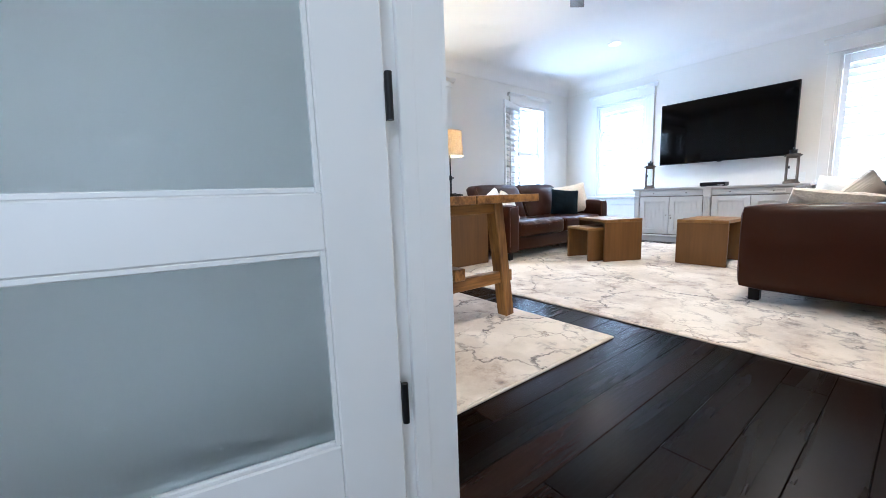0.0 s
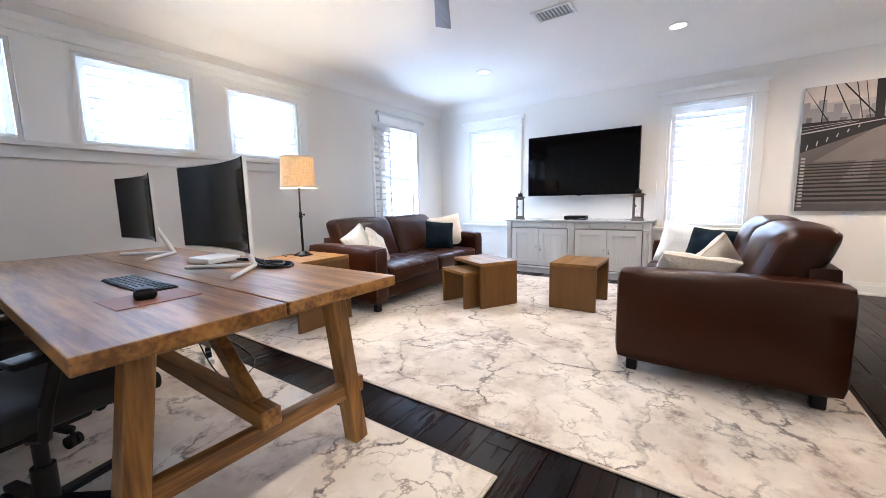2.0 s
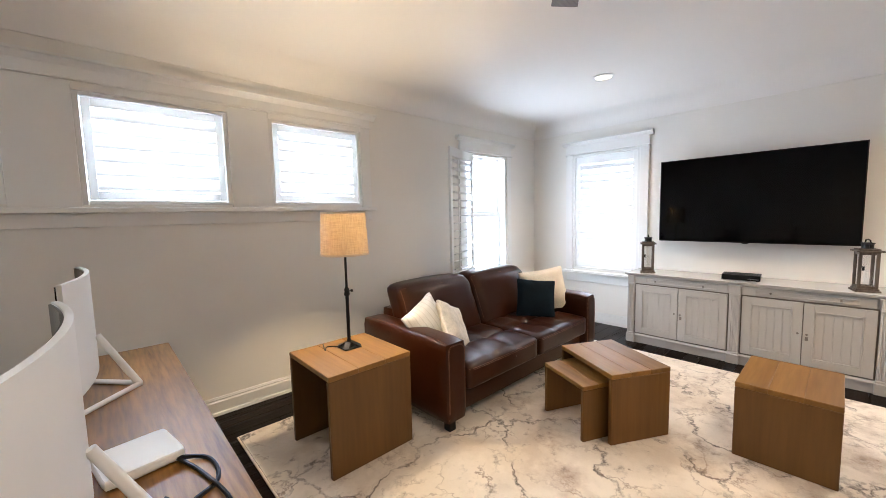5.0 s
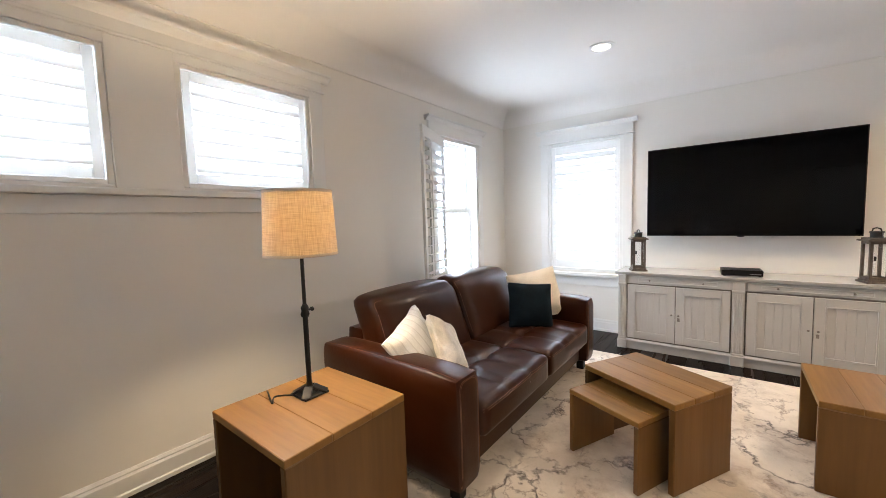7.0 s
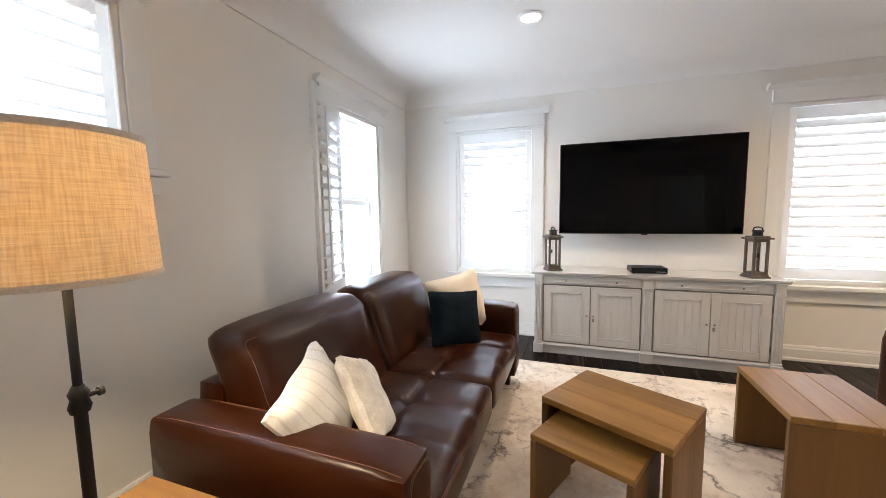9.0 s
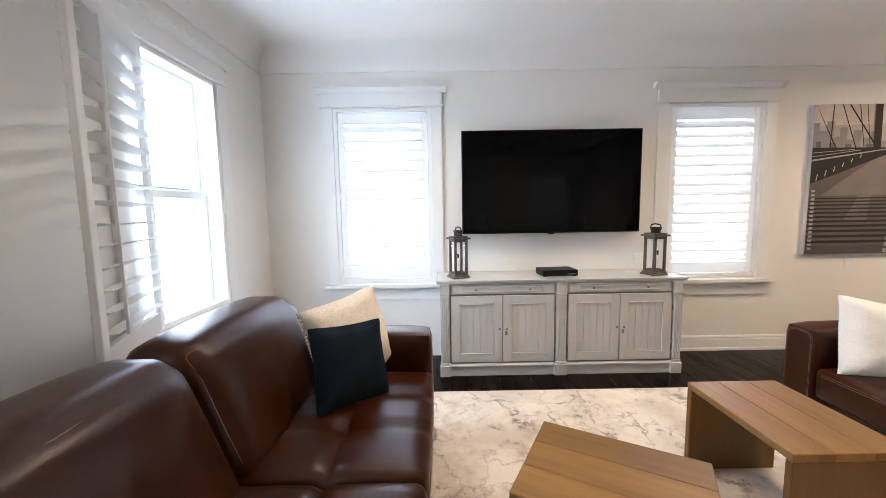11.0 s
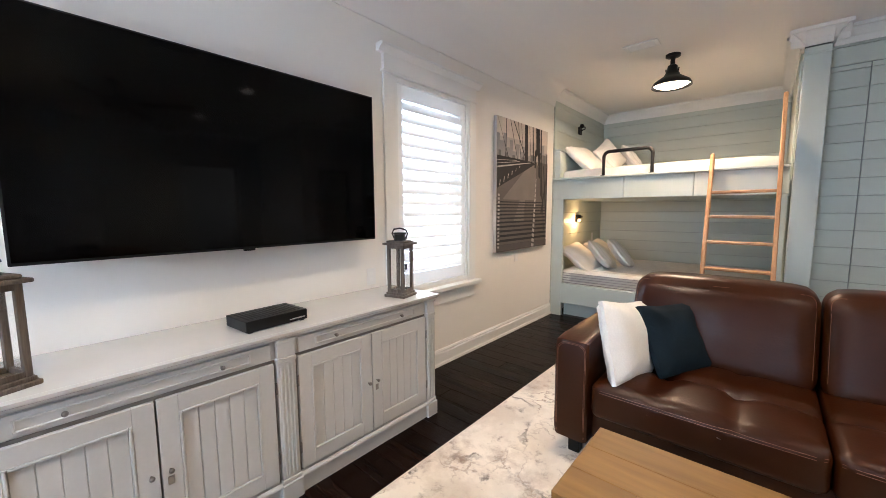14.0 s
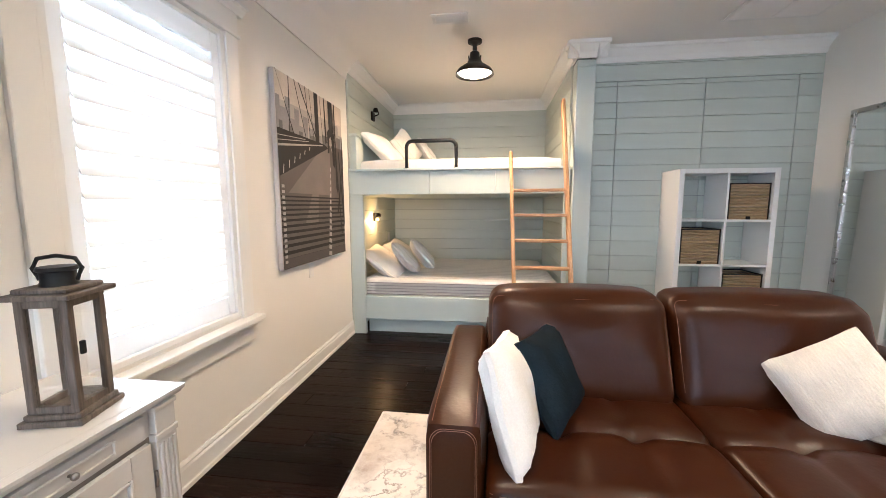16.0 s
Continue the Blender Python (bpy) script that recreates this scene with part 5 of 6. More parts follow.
ink("printed_plank", [[(0.0, v), (1.0, v), (1.0, v + 0.008 + 0.035 * (v - 0.6)), (0.0, v + 0.008 + 0.035 * (v - 0.6))] for v in [0.615 + 0.020 * k + 0.0009 * k * k for k in range(14)]], INK[3])
ink("printed_plank_shade", [[(0.0, 0.945), (1.0, 0.945), (1.0, 1.0), (0.0, 1.0)]], INK[2])
ink("printed_stripe", [stroke((0.745 - 0.055 * k / 13, 0.42 + 0.042 * k), (0.743 - 0.055 * (k + 0.7) / 13, 0.42 + 0.042 * (k + 0.62)), 0.006 + 0.0016 * k, 0.007 + 0.0016 * k) for k in range(14)] + [stroke((0.035, 0.56 + 0.028 * k), (0.035, 0.575 + 0.028 * k), 0.016, 0.016) for k in range(15)], INK[4])
ink("printed_right_truss", [[(1.0, 0.70), (0.90, 0.62), (0.80, 0.33), (0.76, 0.28), (1.0, 0.28)]], INK[2])
ink("printed_tower", [[(0.70, 0.33), (0.70, 0.20), (0.725, 0.18), (0.80, 0.18), (0.83, 0.20), (0.83, 0.42), (0.79, 0.40), (0.775, 0.24), (0.755, 0.22), (0.735, 0.24), (0.73, 0.33)]], INK[3])
ink("printed_post", [[(0.50, 0.30), (0.49, 0.0), (0.55, 0.0), (0.56, 0.29)], [(0.735, 0.20), (0.72, 0.0), (0.80, 0.0), (0.815, 0.24)], [(0.84, 0.55), (0.825, 0.0), (0.845, 0.0), (0.875, 0.60)], [(0.98, 0.8), (0.965, 0.2), (0.985, 0.2), (1.0, 0.8)], [(0.66, 0.28), (0.645, 0.0), (0.662, 0.0), (0.685, 0.27)]], INK[3])
ink("printed_cable", [stroke((0.0, 0.0), (0.20, 0.30), 0.006, 0.005), stroke((0.28, 0.0), (0.54, 0.30), 0.008, 0.006), stroke((0.15, 0.0), (0.14, 0.30), 0.005, 0.004), stroke((0.22, 0.0), (0.36, 0.30), 0.005, 0.004), stroke((0.36, 0.0), (0.42, 0.28), 0.004, 0.003), stroke((0.42, 0.0), (0.47, 0.28), 0.003, 0.003), stroke((0.58, 0.0), (0.62, 0.28), 0.003, 0.003), stroke((1.0, 0.34), (0.86, 0.72), 0.010, 0.014), stroke((0.90, 0.30), (0.98, 0.75), 0.008, 0.010), stroke((0.86, 0.40), (0.93, 0.86), 0.006, 0.008)], INK[3])


# ---- plates on walls ----
def plate(m, w, h, label, name="wall_plate", category="switch", mat=None):
    ob = thing(name, m, label, category)
    bm = BM()
    part("cover", box(bm, -w / 2, -0.006, -h / 2, w / 2, 0, h / 2, 0.002, 1), mat or M_WHITE, ob)
    for z in (-0.02, 0.02):
        bm = BM()
        part("socket", box(bm, -0.016, -0.008, z - 0.014, 0.016, -0.0055, z + 0.014, 0.002, 1), M_TRIM, ob)
    return ob


plate(pose(XE, -0.787, 0.836, 0, 0, -90), 0.075, 0.115, "white outlet plate below the canvas print")
plate(pose(XE, 1.20, 0.885, 0, 0, -90), 0.075, 0.115, "white outlet plate above the credenza")
plate(pose(2.2, YN, 0.30, 0, 0, 0), 0.12, 0.115, "white outlet plate above the baseboard")
thermo = thing("thermostat", pose(XM, -0.73, 1.508, 0, 0, 90) @ sized(0.85), "white wall thermostat with a dark display", "thermostat")
bm = BM()
part("case", box(bm, -0.075, -0.028, -0.05, 0.075, 0, 0.05, 0.006, 2), M_WHITE, thermo)
bm = BM()
part("display", box(bm, -0.045, -0.0295, -0.02, 0.03, -0.0275, 0.03), M_SCREEN, thermo)

# ---- standing mirror ----
mirror = thing("standing_mirror", pose(XM + 0.03, -1.09, 0.0, 0, -0.8, 0), "tall mirror in a thin brushed silver frame leaning on the wall", "mirror")
bm = BM()
for a in ((-0.315, 0, -0.28, 2.10), (0.28, 0, 0.315, 2.10), (-0.28, 0, 0.28, 0.045), (-0.28, 2.065, 0.28, 2.10)):
    box(bm, 0.02, a[0], a[1], 0.05, a[2], a[3], 0.004, 1)
part("mirror_frame", bm, M_SILVER, mirror)
bm = BM()
part("mirror_glass", box(bm, 0.026, -0.282, 0.043, 0.036, 0.282, 2.067), M_MIRROR, mirror)

# ---- cube shelf with baskets ----
shelf = thing("cube_shelf", pose(3.446, YP + 0.02, 0), "white cube shelf with woven baskets before the shiplap", "shelf")
SW, SD, ST = 0.784, 0.34, 1.665
bm = BM()
for sx in (-1, 1):
    box(bm, sx * SW / 2, 0, 0, sx * (SW / 2 - 0.042), SD, ST, 0.002, 1)
part("side_panel", bm, M_WHITE, shelf)
bm = BM()
part("top_panel", box(bm, -SW / 2 + 0.042, 0, ST - 0.042, SW / 2 - 0.042, SD, ST, 0.002, 1), M_WHITE, shelf)
bm = BM()
part("divider", box(bm, -0.009, 0.002, 0.063, 0.009, SD - 0.002, ST - 0.042, 0.001, 1), M_WHITE, shelf)
ROWZ = [ST - 0.042 - 0.39 * k for k in range(1, 5)]
for z in ROWZ:
    for a, b in ((-SW / 2 + 0.042, -0.009), (0.009, SW / 2 - 0.042)):
        bm = BM()
        part("shelf_board", box(bm, a, 0.002, z - 0.018, b, SD - 0.002, z, 0.001, 1), M_WHITE, shelf)
bm = BM()
part("plinth", box(bm, -SW / 2 + 0.042, 0.03, 0, SW / 2 - 0.042, SD - 0.02, ROWZ[3] - 0.018, 0.002, 1), M_WHITE, shelf)


def basket(m):
    ob = thing("storage_basket", m, "tan woven bamboo storage basket with black trim", "basket", "shelf baskets")
    w, d, h = 0.345, 0.30, 0.335
    bm = BM()
    box(bm, -w / 2, -d / 2, 0.0, w / 2, d / 2, 0.01)
    for sy in (-1, 1):
        box(bm, -w / 2, sy * d / 2, 0.01, w / 2, sy * (d / 2 - 0.012), h - 0.012)
    for sx in (-1, 1):
        box(bm, sx * w / 2, -d / 2 + 0.012, 0.01, sx * (w / 2 - 0.012), d / 2 - 0.012, h - 0.012)
    part("weave", bm, M_BASKET, ob)
    for k in range(20):
        bm = BM()
        z = 0.018 + k * 0.0155
        part("slat", box(bm, -w / 2 + 0.012, d / 2 - 0.001, z, w / 2 - 0.012, d / 2 + 0.004, z + 0.011, 0.002, 1), M_BASKET, ob)
    bm = BM()
    for sx in (-1, 1):
        for sy in (-1, 1):
            box(bm, sx * (w / 2 + 0.003), sy * (d / 2 + 0.005), 0, sx * (w / 2 - 0.009), sy * (d / 2 - 0.009), h, 0.002, 1)
    for sy in (-1, 1):
        box(bm, -w / 2 + 0.009, sy * (d / 2 + 0.004), h - 0.013, w / 2 - 0.009, sy * (d / 2 - 0.008), h, 0.002, 1)
    for sx in (-1, 1):
        box(bm, sx * (w / 2 + 0.002), -d / 2 + 0.009, h - 0.013, sx * (w / 2 - 0.008), d / 2 - 0.009, h, 0.002, 1)
    part("rim", bm, M_PLASTIC, ob, "black frame edging")
    bm = BM()
    part("pull_tab", box(bm, -0.02, d / 2 + 0.004, 0.0, 0.02, d / 2 + 0.010, 0.03, 0.003, 1), M_PLASTIC, ob, "black pull tab")
    return ob


cells = [(-0.18, ROWZ[0]), (0.18, ROWZ[1]), (-0.18, ROWZ[2]), (0.18, ROWZ[3])]
first = basket(pose(3.446 + cells[0][0], YP + 0.20, cells[0][1]) @ sized(0.92))
for cx, cz in cells[1:]:
    copy_thing(first, pose(3.446 + cx, YP + 0.20, cz))

# ---- ceiling: recessed lights, vents, fan, pendant ----
def can_light(x, y, watts):
    ob = thing("recessed_light", pose(x, y, CEIL), "round recessed ceiling light, switched on", "ceiling light", "recessed lights")
    bm = BM()
    turned(bm, [(0.098, -0.002), (0.10, -0.008), (0.075, -0.012), (0.070, -0.004), (0.098, -0.002)], 32)
    part("trim_ring", bm, M_WHITE, ob, smooth=True)
    bm = BM()
    turned(bm, [(0.0, -0.006), (0.071, -0.006), (0.071, -0.003), (0.0, -0.003)], 32)
    part("lens", bm, M_CANLENS, ob)
    lt = new("recessed_lamp", bpy.data.lights.new("recessed_lamp", "AREA"))
    lt.data.shape, lt.data.size, lt.data.energy, lt.data.color, lt.data.spread = "DISK", 0.13, watts, CANCOL, radians(130)
    lt.matrix_world = look((x, y, CEIL - 0.013), (x, y, 0))
    return ob


CANCOL = (1.0, 0.72, 0.43)
M_CANLENS = glowing("can_lens", (1.0, 0.82, 0.6), 6)
CANW = 24
# the last two are unseen, added for warm light on desk and rug
for x, y in ((5.635, 3.02), (5.65, 0.833), (2.0, 0.833), (3.8, 0.833)):
    can_light(x, y, CANW)


def vent(m, w, d, n, label, divided=False):
    """A louvred grille in the ceiling, blades along x."""
    ob = thing("ceiling_vent", m, label, "vent")
    bm = BM()
    for a in ((-w / 2 - 0.03, -d / 2 - 0.03, w / 2 + 0.03, -d / 2), (-w / 2 - 0.03, d / 2, w / 2 + 0.03, d / 2 + 0.03), (-w / 2 - 0.03, -d / 2, -w / 2, d / 2), (w / 2, -d / 2, w / 2 + 0.03, d / 2)):
        box(bm, a[0], a[1], -0.012, a[2], a[3], -0.001, 0.002, 1)
    if divided:
        box(bm, -0.014, -d / 2, -0.012, 0.014, d / 2, -0.002, 0.001, 1)
    part("vent_frame", bm, M_WHITE, ob)
    bm = BM()
    part("backing", box(bm, -w / 2, -d / 2, -0.003, w / 2, d / 2, -0.001), M_SHIPGAP, ob)
    bm = BM()
    me = mesh_of(box(bm, -w / 2, -0.008, -0.001, w / 2, 0.008, 0.001), "slat", M_WHITE, False)
    for k in range(n):
        sl = new("slat", me)
        sl.parent = ob
        sl.matrix_basis = pose(0, -d / 2 + d * (k + 0.5) / n, -0.008, 35, 0, 0)
    return ob


vent(pose(3.32, -1.085, CEIL), 0.62, 0.42, 22, "large white slatted return air grille", True)
vent(pose(5.77, -1.0, CEIL), 0.22, 0.10, 5, "small white ceiling air vent")
vent(pose(4.62, 1.75, CEIL, 0, 0, 0), 0.18, 0.30, 9, "white slatted ceiling air vent")
fan = thing("ceiling_fan", pose(3.12, 1.97, CEIL - 3.215), "ceiling fan with grey wooden blades", "fan")
bm = BM()
turned(bm, [(0, 3.215), (0.075, 3.215), (0.07, 3.19), (0.02, 3.18), (0.016, 3.18), (0.016, 3.04), (0.02, 3.03), (0.11, 3.02), (0.12, 2.98), (0.115, 2.92), (0.08, 2.885), (0, 2.88)], 28)
part("motor_housing", bm, M_SILVER, fan, "brushed metal motor housing", True)
for k in range(4):
    hold = pose(0, 0, 2.955, 0, 0, 33 + 90 * k)
    bm = BM()
    box(bm, 0.10, -0.02, -0.004, 0.24, 0.02, 0.004, 0.002, 1, hold)
    arm = part("blade_iron", bm, M_SILVER, fan)
    bm = BM()
    soft_box(bm, (0.49, 0, 0.008), (0.29, 0.066, 0.005), 0.004, cuts=5, m=hold @ pose(0, 0, 0, 10, 0, 0), shape=lambda u, p: (p.x, p.y * (0.86 + 0.14 * u.x), p.z))
    part("blade", bm, M_FAN, arm)
pend = thing("ceiling_light", pose(5.597, -1.42, CEIL - 3.26 * 0.9) @ sized(0.9), "black barn-style ceiling light, switched on", "ceiling light")
bm = BM()
turned(bm, [(0, 3.26), (0.07, 3.26), (0.068, 3.235), (0.03, 3.225), (0.022, 3.215), (0.022, 3.16), (0.045, 3.145), (0.05, 3.10), (0.062, 3.075), (0.07, 3.06)], 32)
part("stem", bm, M_BLACK, pend, smooth=True)
bm = BM()
turned(bm, [(0.058, 3.075), (0.075, 3.045), (0.12, 3.015), (0.165, 2.985), (0.185, 2.955), (0.188, 2.935), (0.183, 2.937), (0.178, 2.957), (0.16, 2.98), (0.115, 3.008), (0.07, 3.037), (0.055, 3.07)], 40)
shade2 = part("shade", bm, M_BLACK, pend, "black metal barn shade", True)
bm = BM()
turned(bm, [(0, 2.915), (0.05, 2.918), (0.11, 2.93), (0.155, 2.948), (0.172, 2.962), (0.172, 2.968), (0, 2.968)], 32)
part("diffuser", bm, glowing("pendant_glass", (1.0, 0.74, 0.46), 9), pend, "glowing white glass diffuser", True)
for k in range(2):
    bm = BM()
    rod(bm, (-0.05 + 0.1 * k, 0, 3.04), (-0.06 + 0.12 * k, 0, 3.12), 0.006)
    part("strut", bm, M_BLACK, pend)
pl = new("pendant_lamp", bpy.data.lights.new("pendant_lamp", "AREA"))
pl.data.shape, pl.data.size, pl.data.energy, pl.data.color = "DISK", 0.27, 72, (1.0, 0.64, 0.34)
pl.matrix_world = look((5.597, -1.42, 2.478), (5.597, -1.42, 0))

# ---- built-in bunks ----
bunk = thing("bunk_bed", pose(5.785, BF, 0), "pale blue-green built-in double bunk in a shiplap alcove", "bunk bed")
X0, X1, DEEP = BX0 + 0.02 - 5.785, XE - 0.02 - 5.785, YB + 0.02 - BF
bm = BM()
box(bm, X1 - 0.13, -0.045, 0, X1, 0, 1.73, 0.004, 1)
part("post", bm, M_BLUE, bunk)
bm = BM()
box(bm, X0, -0.045, 0.0, X0 + 0.05, 0, 1.71, 0.004, 1)
part("post", bm, M_BLUE, bunk)
bm = BM()
box(bm, X0 + 0.05, -0.04, 0.168, X1 - 0.13, 0.006, 0.415, 0.004, 1)
part("lower_rail", bm, M_BLUE, bunk)
bm = BM()
box(bm, X0 + 0.05, -0.12, 0.0, X1 - 0.13, -0.10, 0.168)
part("toe_board", bm, M_BLUE, bunk)
for a, b in ((X0, -0.39), (-0.386, 0.26), (0.264, X1)):
    bm = BM()
    part("upper_rail", box(bm, a, -0.04, 1.47, b, 0.012, 1.703, 0.004, 1), M_BLUE, bunk)
bm = BM()
part("rail_cap", box(bm, X0, -0.06, 1.704, X1, 0.03, 1.726, 0.004, 1), M_BLUE, bunk)
for z in (0.384, 1.52):
    bm = BM()
    part("platform", box(bm, X0, DEEP, z - 0.05, X1, -0.045, z, 0.002, 1), M_BLUE, bunk)
bm = BM()
box(bm, X1 - 0.07, DEEP + 0.02, 1.727, X1, -0.01, 2.06, 0.006, 1), box(bm, X1 - 0.085, DEEP + 0.02, 2.06, X1, 0.005, 2.082, 0.004, 1)
part("end_board", bm, M_BLUE, bunk)
for z0, z1, mat, lab in ((0.386, 0.588, M_QUILT, "bunk mattress under a pale striped quilt"), (1.64, 1.84, M_SHEET, "bunk mattress under a white cotton cover")):
    mt = thing("mattress", pose(5.775, BF + DEEP / 2 - 0.03, z0 if z0 < 1 else 1.521), lab, "mattress")
    bm = BM()
    hh = (z1 - (z0 if z0 < 1 else 1.521)) / 2
    soft_box(bm, (0, 0, hh), (1.03, -DEEP / 2 - 0.06, hh), 0.06, (0, 0, 0.008), 12, lambda u, p: (p.x, p.y, p.z + 0.006 * noise.noise((u.x * 5, u.y * 4, hh))))
    part("cover", bm, mat, mt, smooth=True)
    if z0 < 1:
        bm = BM()
        for k in range(5):
            box(bm, -1.0, -DEEP / 2 - 0.058, 0.03 + k * 0.03, 1.0, -DEEP / 2 - 0.055, 0.037 + k * 0.03)
        part("stripe", bm, INK[0], mt, "grey woven stripe")
cushion(pose(6.635, -2.072, 0.708, 52, 3, 90), 0.53, 0.52, 0.19, M_WHITEPIL, "white bed pillow on the lower bunk", name="bed_pillow")
cushion(pose(6.406, -2.154, 0.748, 42, -12, 96), 0.45, 0.43, 0.16, M_STRIPE, "grey and white striped pillow on the lower bunk", name="bed_pillow")
cushion(pose(6.265, -2.443, 0.748, 40, -12, 98), 0.45, 0.43, 0.16, M_STRIPE, "grey and white striped pillow on the lower bunk", name="bed_pillow")
cushion(pose(6.608, -2.855, 0.708, 52, 4, 90), 0.53, 0.52, 0.19, M_WHITEPIL, "white bed pillow on the lower bunk", name="bed_pillow")
cushion(pose(6.626, -2.051, 1.976, 46, 5, 90), 0.50, 0.46, 0.17, M_WHITEPIL, "white bed pillow on the upper bunk", name="bed_pillow")
cushion(pose(6.441, -2.402, 2.034, 30, 30, 84), 0.43, 0.41, 0.15, M_STRIPE, "cream striped pillow on the upper bunk", name="bed_pillow")
cushion(pose(6.265, -2.793, 1.998, 34, -8, 96), 0.43, 0.40, 0.15, M_STRIPE, "cream striped pillow on the upper bunk", name="bed_pillow")
rail = thing("guard_rail", pose(6.035, BF - 0.03, 1.726), "black tubular bunk guard rail", "guard rail")
bm = BM()
c = 0.06
pts = [(-0.25, 0, 0)] + [(-0.25, 0, 0.27 - c)] + [(-0.25 + c - c * math.cos(k * math.pi / 12), 0, 0.27 - c + c * math.sin(k * math.pi / 12)) for k in range(1, 7)] + [(0.25 - c + c * math.sin(k * math.pi / 12), 0, 0.27 - c + c * math.cos(k * math.pi / 12)) for k in range(0, 7)] + [(0.25, 0, 0)]
part("tube", tube(bm, pts, 0.019, 12), M_BLACK, rail, smooth=True)
for sx in (-1, 1):
    bm = BM()
    turned(bm, [(0, 0), (0.035, 0), (0.033, 0.006), (0, 0.006)], 16, (sx * 0.25, 0, 0))
    part("flange", bm, M_BLACK, rail, smooth=True)
lad = thing("ladder", pose(4.985, -1.35, 0), "pine ladder leaning on the bunk", "ladder")
LA, LB, RA, RB = Vector((0.235, 0.435, 0)), Vector((0.272, -0.295, 1.855)), Vector((-0.235, 0.42, 0)), Vector((-0.215, -0.40, 2.35))
for a, b in ((LA, LB), (RA, RB)):
    bm = BM()
    part("stile", bar(bm, a, b, 0.032, 0.075, 0.006, (0, 1, 0.2)), M_LADDER, lad)
for z in (0.13, 0.36, 0.585, 0.815, 1.045, 1.27, 1.495):
    bm = BM()
    p, q = LA.lerp(LB, z / 1.855), RA.lerp(RB, z / 2.35)
    part("rung", bar(bm, q, p, 0.07, 0.026, 0.005), M_LADDER, lad)
for z0, lab in ((1.22, "lit black swing-arm reading lamp on the bunk wall"), (2.42, "unlit black reading lamp above the upper bunk")):
    sc = thing("wall_sconce", pose(XE - 0.022, -2.42, z0), lab, "wall lamp")
    bm = BM()
    box(bm, -0.022, -0.05, -0.05, 0, 0.05, 0.05, 0.006, 2)
    part("wall_box", bm, M_BLACK, sc)
    bm = BM()
    tube(bm, [(-0.02, 0, 0.0), (-0.08, 0, 0.02), (-0.10, 0.06, 0.03), (-0.10, 0.16, 0.03)], 0.008)
    part("arm", bm, M_BLACK, sc, smooth=True)
    bm = BM()
    turned(bm, [(0.0, 0.035), (0.022, 0.03), (0.034, -0.01), (0.031, -0.01), (0.0, 0.028)], 16, (-0.10, 0.17, 0.02))
    part("shade", bm, M_BLACK, sc, smooth=True)
    if z0 < 2:
        bm = BM()
        bmesh.ops.create_uvsphere(bm, u_segments=12, v_segments=8, radius=0.022, matrix=Matrix.Translation((-0.035, 0.0, -0.03)))
        part("bulb", bm, glowing("sconce_bulb", (1.0, 0.62, 0.30), 4), sc, smooth=True)
point_light("sconce_lamp", (XE - 0.12, -2.34, 1.17), 11, (1.0, 0.52, 0.18), 0.02)
plate(pose(XE - 0.0215, -3.05, 0.925, 0, 0, -90), 0.075, 0.115, "white outlet plate in the lower bunk")

# ---- closet pillar ----
PF = -1.61
bm = BM()
box(bm, BX0 - 0.165, YP, 0, BX0, PF, CEIL - 0.14, 0.004, 1)
box(bm, BX0 - 0.17, YP, CEIL - 0.20, BX0 + 0.005, PF + 0.005, CEIL - 0.185, 0.003, 1)
structure("pillar", bm, M_BLUE, "pale blue-green pillar between bunks and closet", "pillar")
bm = BM()
sweep(bm, CROWN, (BX0 - 0.255, PF, zk), (BX0 + 0.09, PF, zk), (0, 1, 0))
sweep(bm, CROWN, (BX0 - 0.165, YP, zk), (BX0 - 0.165, PF + 0.09, zk), (-1, 0, 0))
sweep(bm, CROWN, (BX0, YP, zk), (BX0, PF + 0.09, zk), (1, 0, 0))
structure("pillar_capital", bm, M_TRIM, "white crown capital on the pillar", "moulding")

# ---- shiplap boards, each a piece of its wall ----
BOARDS = {}


def board(parent, along, x, y, z, length, height, t=0.017):
    key = (along, round(length, 3), round(height, 3))
    if key not in BOARDS:
        bm = BM()
        if along == "x":
            box(bm, 0, 0, 0, length, t, height, 0.002, 1)
        else:
            box(bm, 0, 0, 0, t, length, height, 0.002, 1)
        BOARDS[key] = mesh_of(bm, "board", M_SHIP, False)
    ob = new("board", BOARDS[key])
    ob.parent = parent
    ob.location = (x, y, z)


def clad(parent, along, x, y, length, z0, z1, pitch=0.145, gap=0.0035):
    z = z0
    while z < z1 - 0.01:
        h = min(pitch - gap, z1 - z)
        board(parent, along, x, y, z, length, h)
        z += pitch


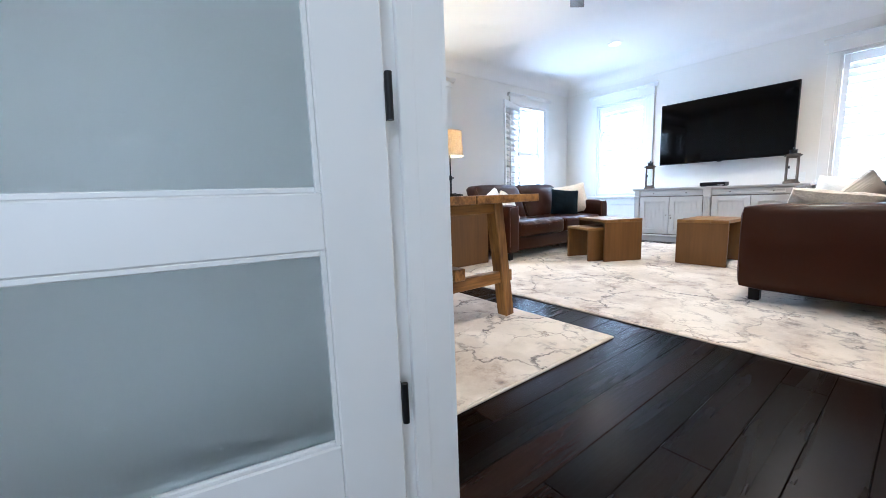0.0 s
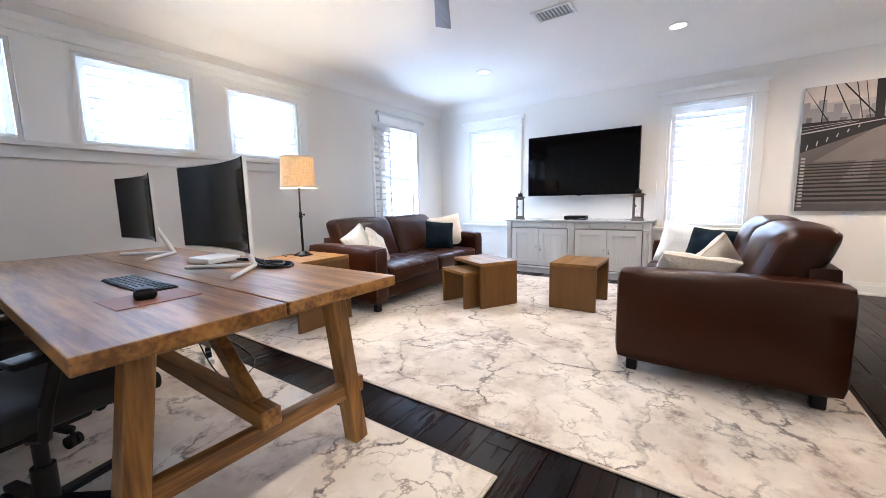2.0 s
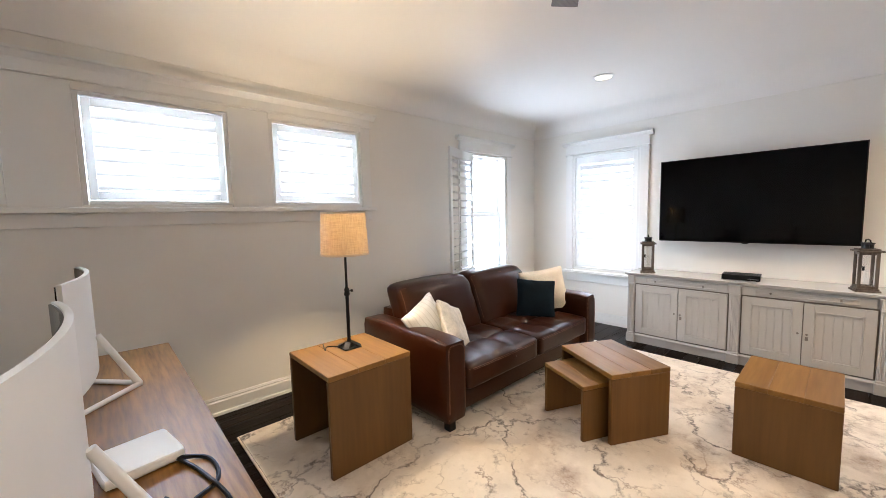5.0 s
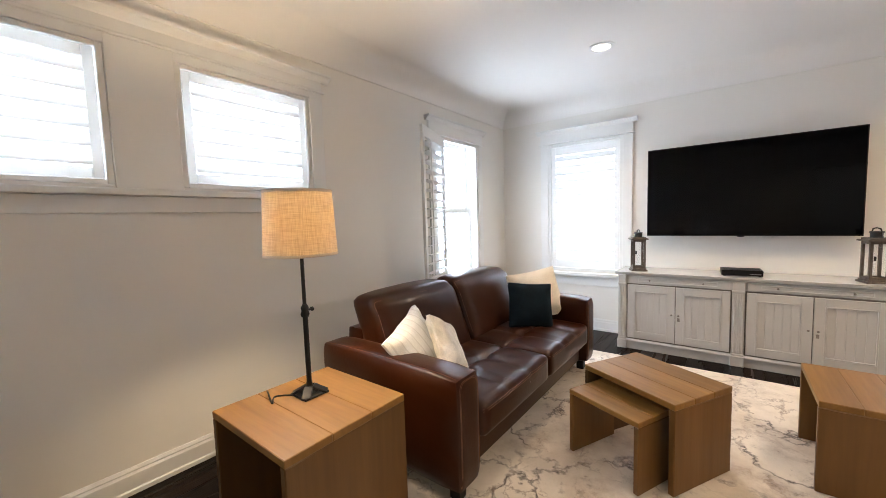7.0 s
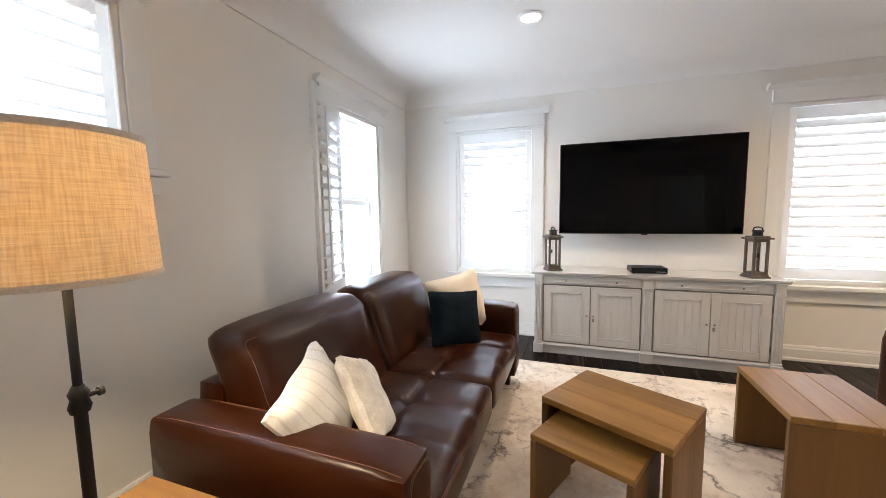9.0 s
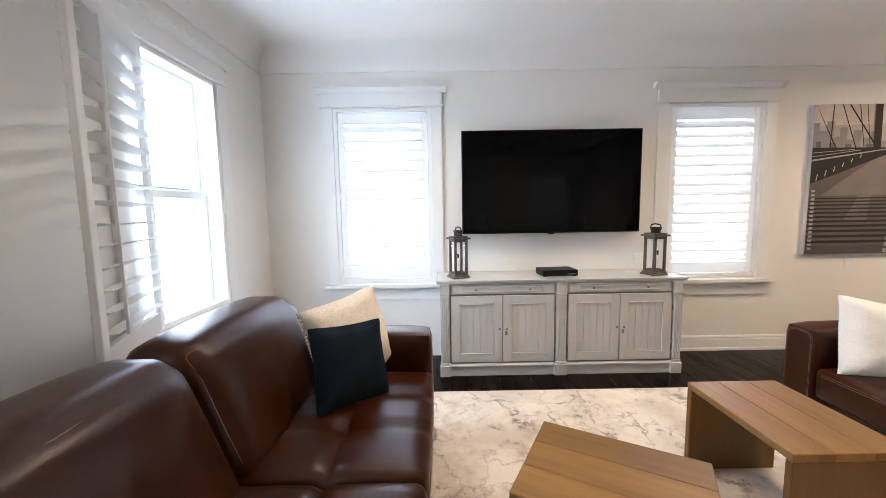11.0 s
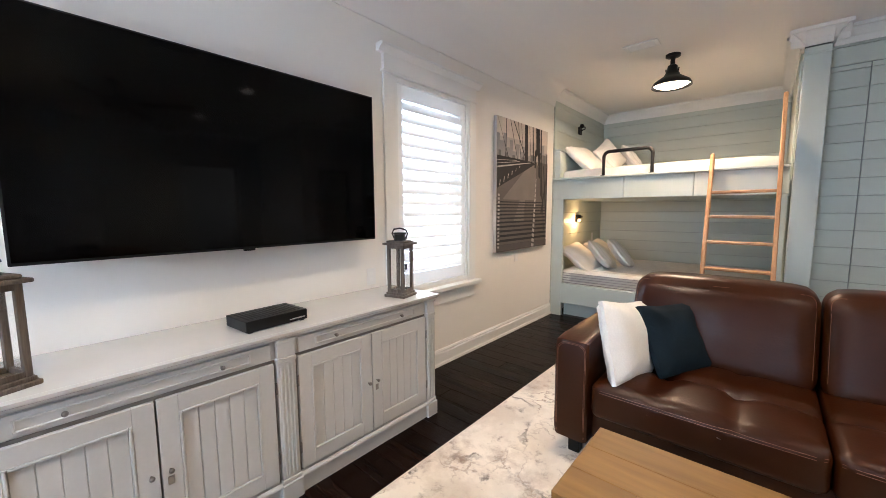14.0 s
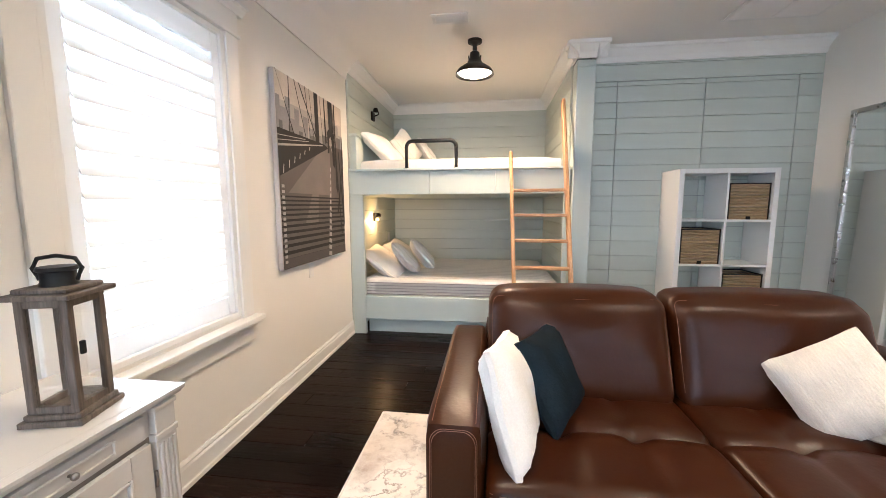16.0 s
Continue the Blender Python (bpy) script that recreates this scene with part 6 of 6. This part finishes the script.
W_BACK, W_CLOSET, W_SIDE = bpy.data.objects["wall_bunk"], bpy.data.objects["wall_closet"], bpy.data.objects["wall_bunk_side"]
clad(W_BACK, "x", BX0, YB + 0.001, XE - BX0, 0.0, CEIL - 0.1)
clad(W_SIDE, "y", BX0 + 0.001, YB + 0.02, YP - YB - 0.02, 0.0, CEIL - 0.1)
bm = BM()
box(bm, XE - 0.004, YB, 0, XE - 0.001, BF, CEIL)
side = structure("wall_bunk_end", bm, M_SHIPGAP, "pale blue-green shiplap at the head of the bunks", "wall")
clad(side, "y", XE - 0.021, YB + 0.02, BF - YB - 0.02, 0.0, CEIL - 0.1)
for a, b in ((XM, 2.745), (2.751, 3.509), (3.515, 4.273), (4.279, BX0 - 0.165)):
    clad(W_CLOSET, "x", a, YP + 0.001, b - a, 0.143, 2.5)
clad(W_CLOSET, "x", XM, YP + 0.001, BX0 - 0.165 - XM, 2.507, CEIL - 0.1)

# ---- floor planks, laid along x ----
PLANK = {}
rp = random.Random(11)
near, rest = [], []
row, pw = 0, 0.14
y = YB
while y < YN:
    x = -2.2 - rp.random() * 1.2
    while x < XE:
        ln = rp.choice((0.9, 1.3, 1.7, 2.1))
        a, b = max(x, -2.2), min(x + ln, XE)
        if b - a > 0.05:
            hidden = 2.65 < a and b < 6.0 and -0.1 < y < 3.95
            far = b < 0.0 or (y < -1.9)
            (rest if hidden or far else near).append((a, y, round(b - a, 2), min(pw, YN - y)))
        x += ln
    y += pw
    row += 1
for a, y, ln, w in near:
    if (ln, w) not in PLANK:
        bm = BM()
        PLANK[(ln, w)] = mesh_of(box(bm, 0.0008, 0.0008, -0.013, ln - 0.0008, w - 0.0008, 0, 0.0018, 1), "plank", M_FLOOR, False)
    ob = new("plank", PLANK[(ln, w)])
    ob.parent = floor
    ob.location = (a, y, 0)
bm = BM()
for a, y, ln, w in rest:
    box(bm, a + 0.0008, y + 0.0008, -0.013, a + ln - 0.0008, y + w - 0.0008, 0)
ob = part("plank_field", bm, M_FLOOR, floor)
ob["kind"] = "stuff"
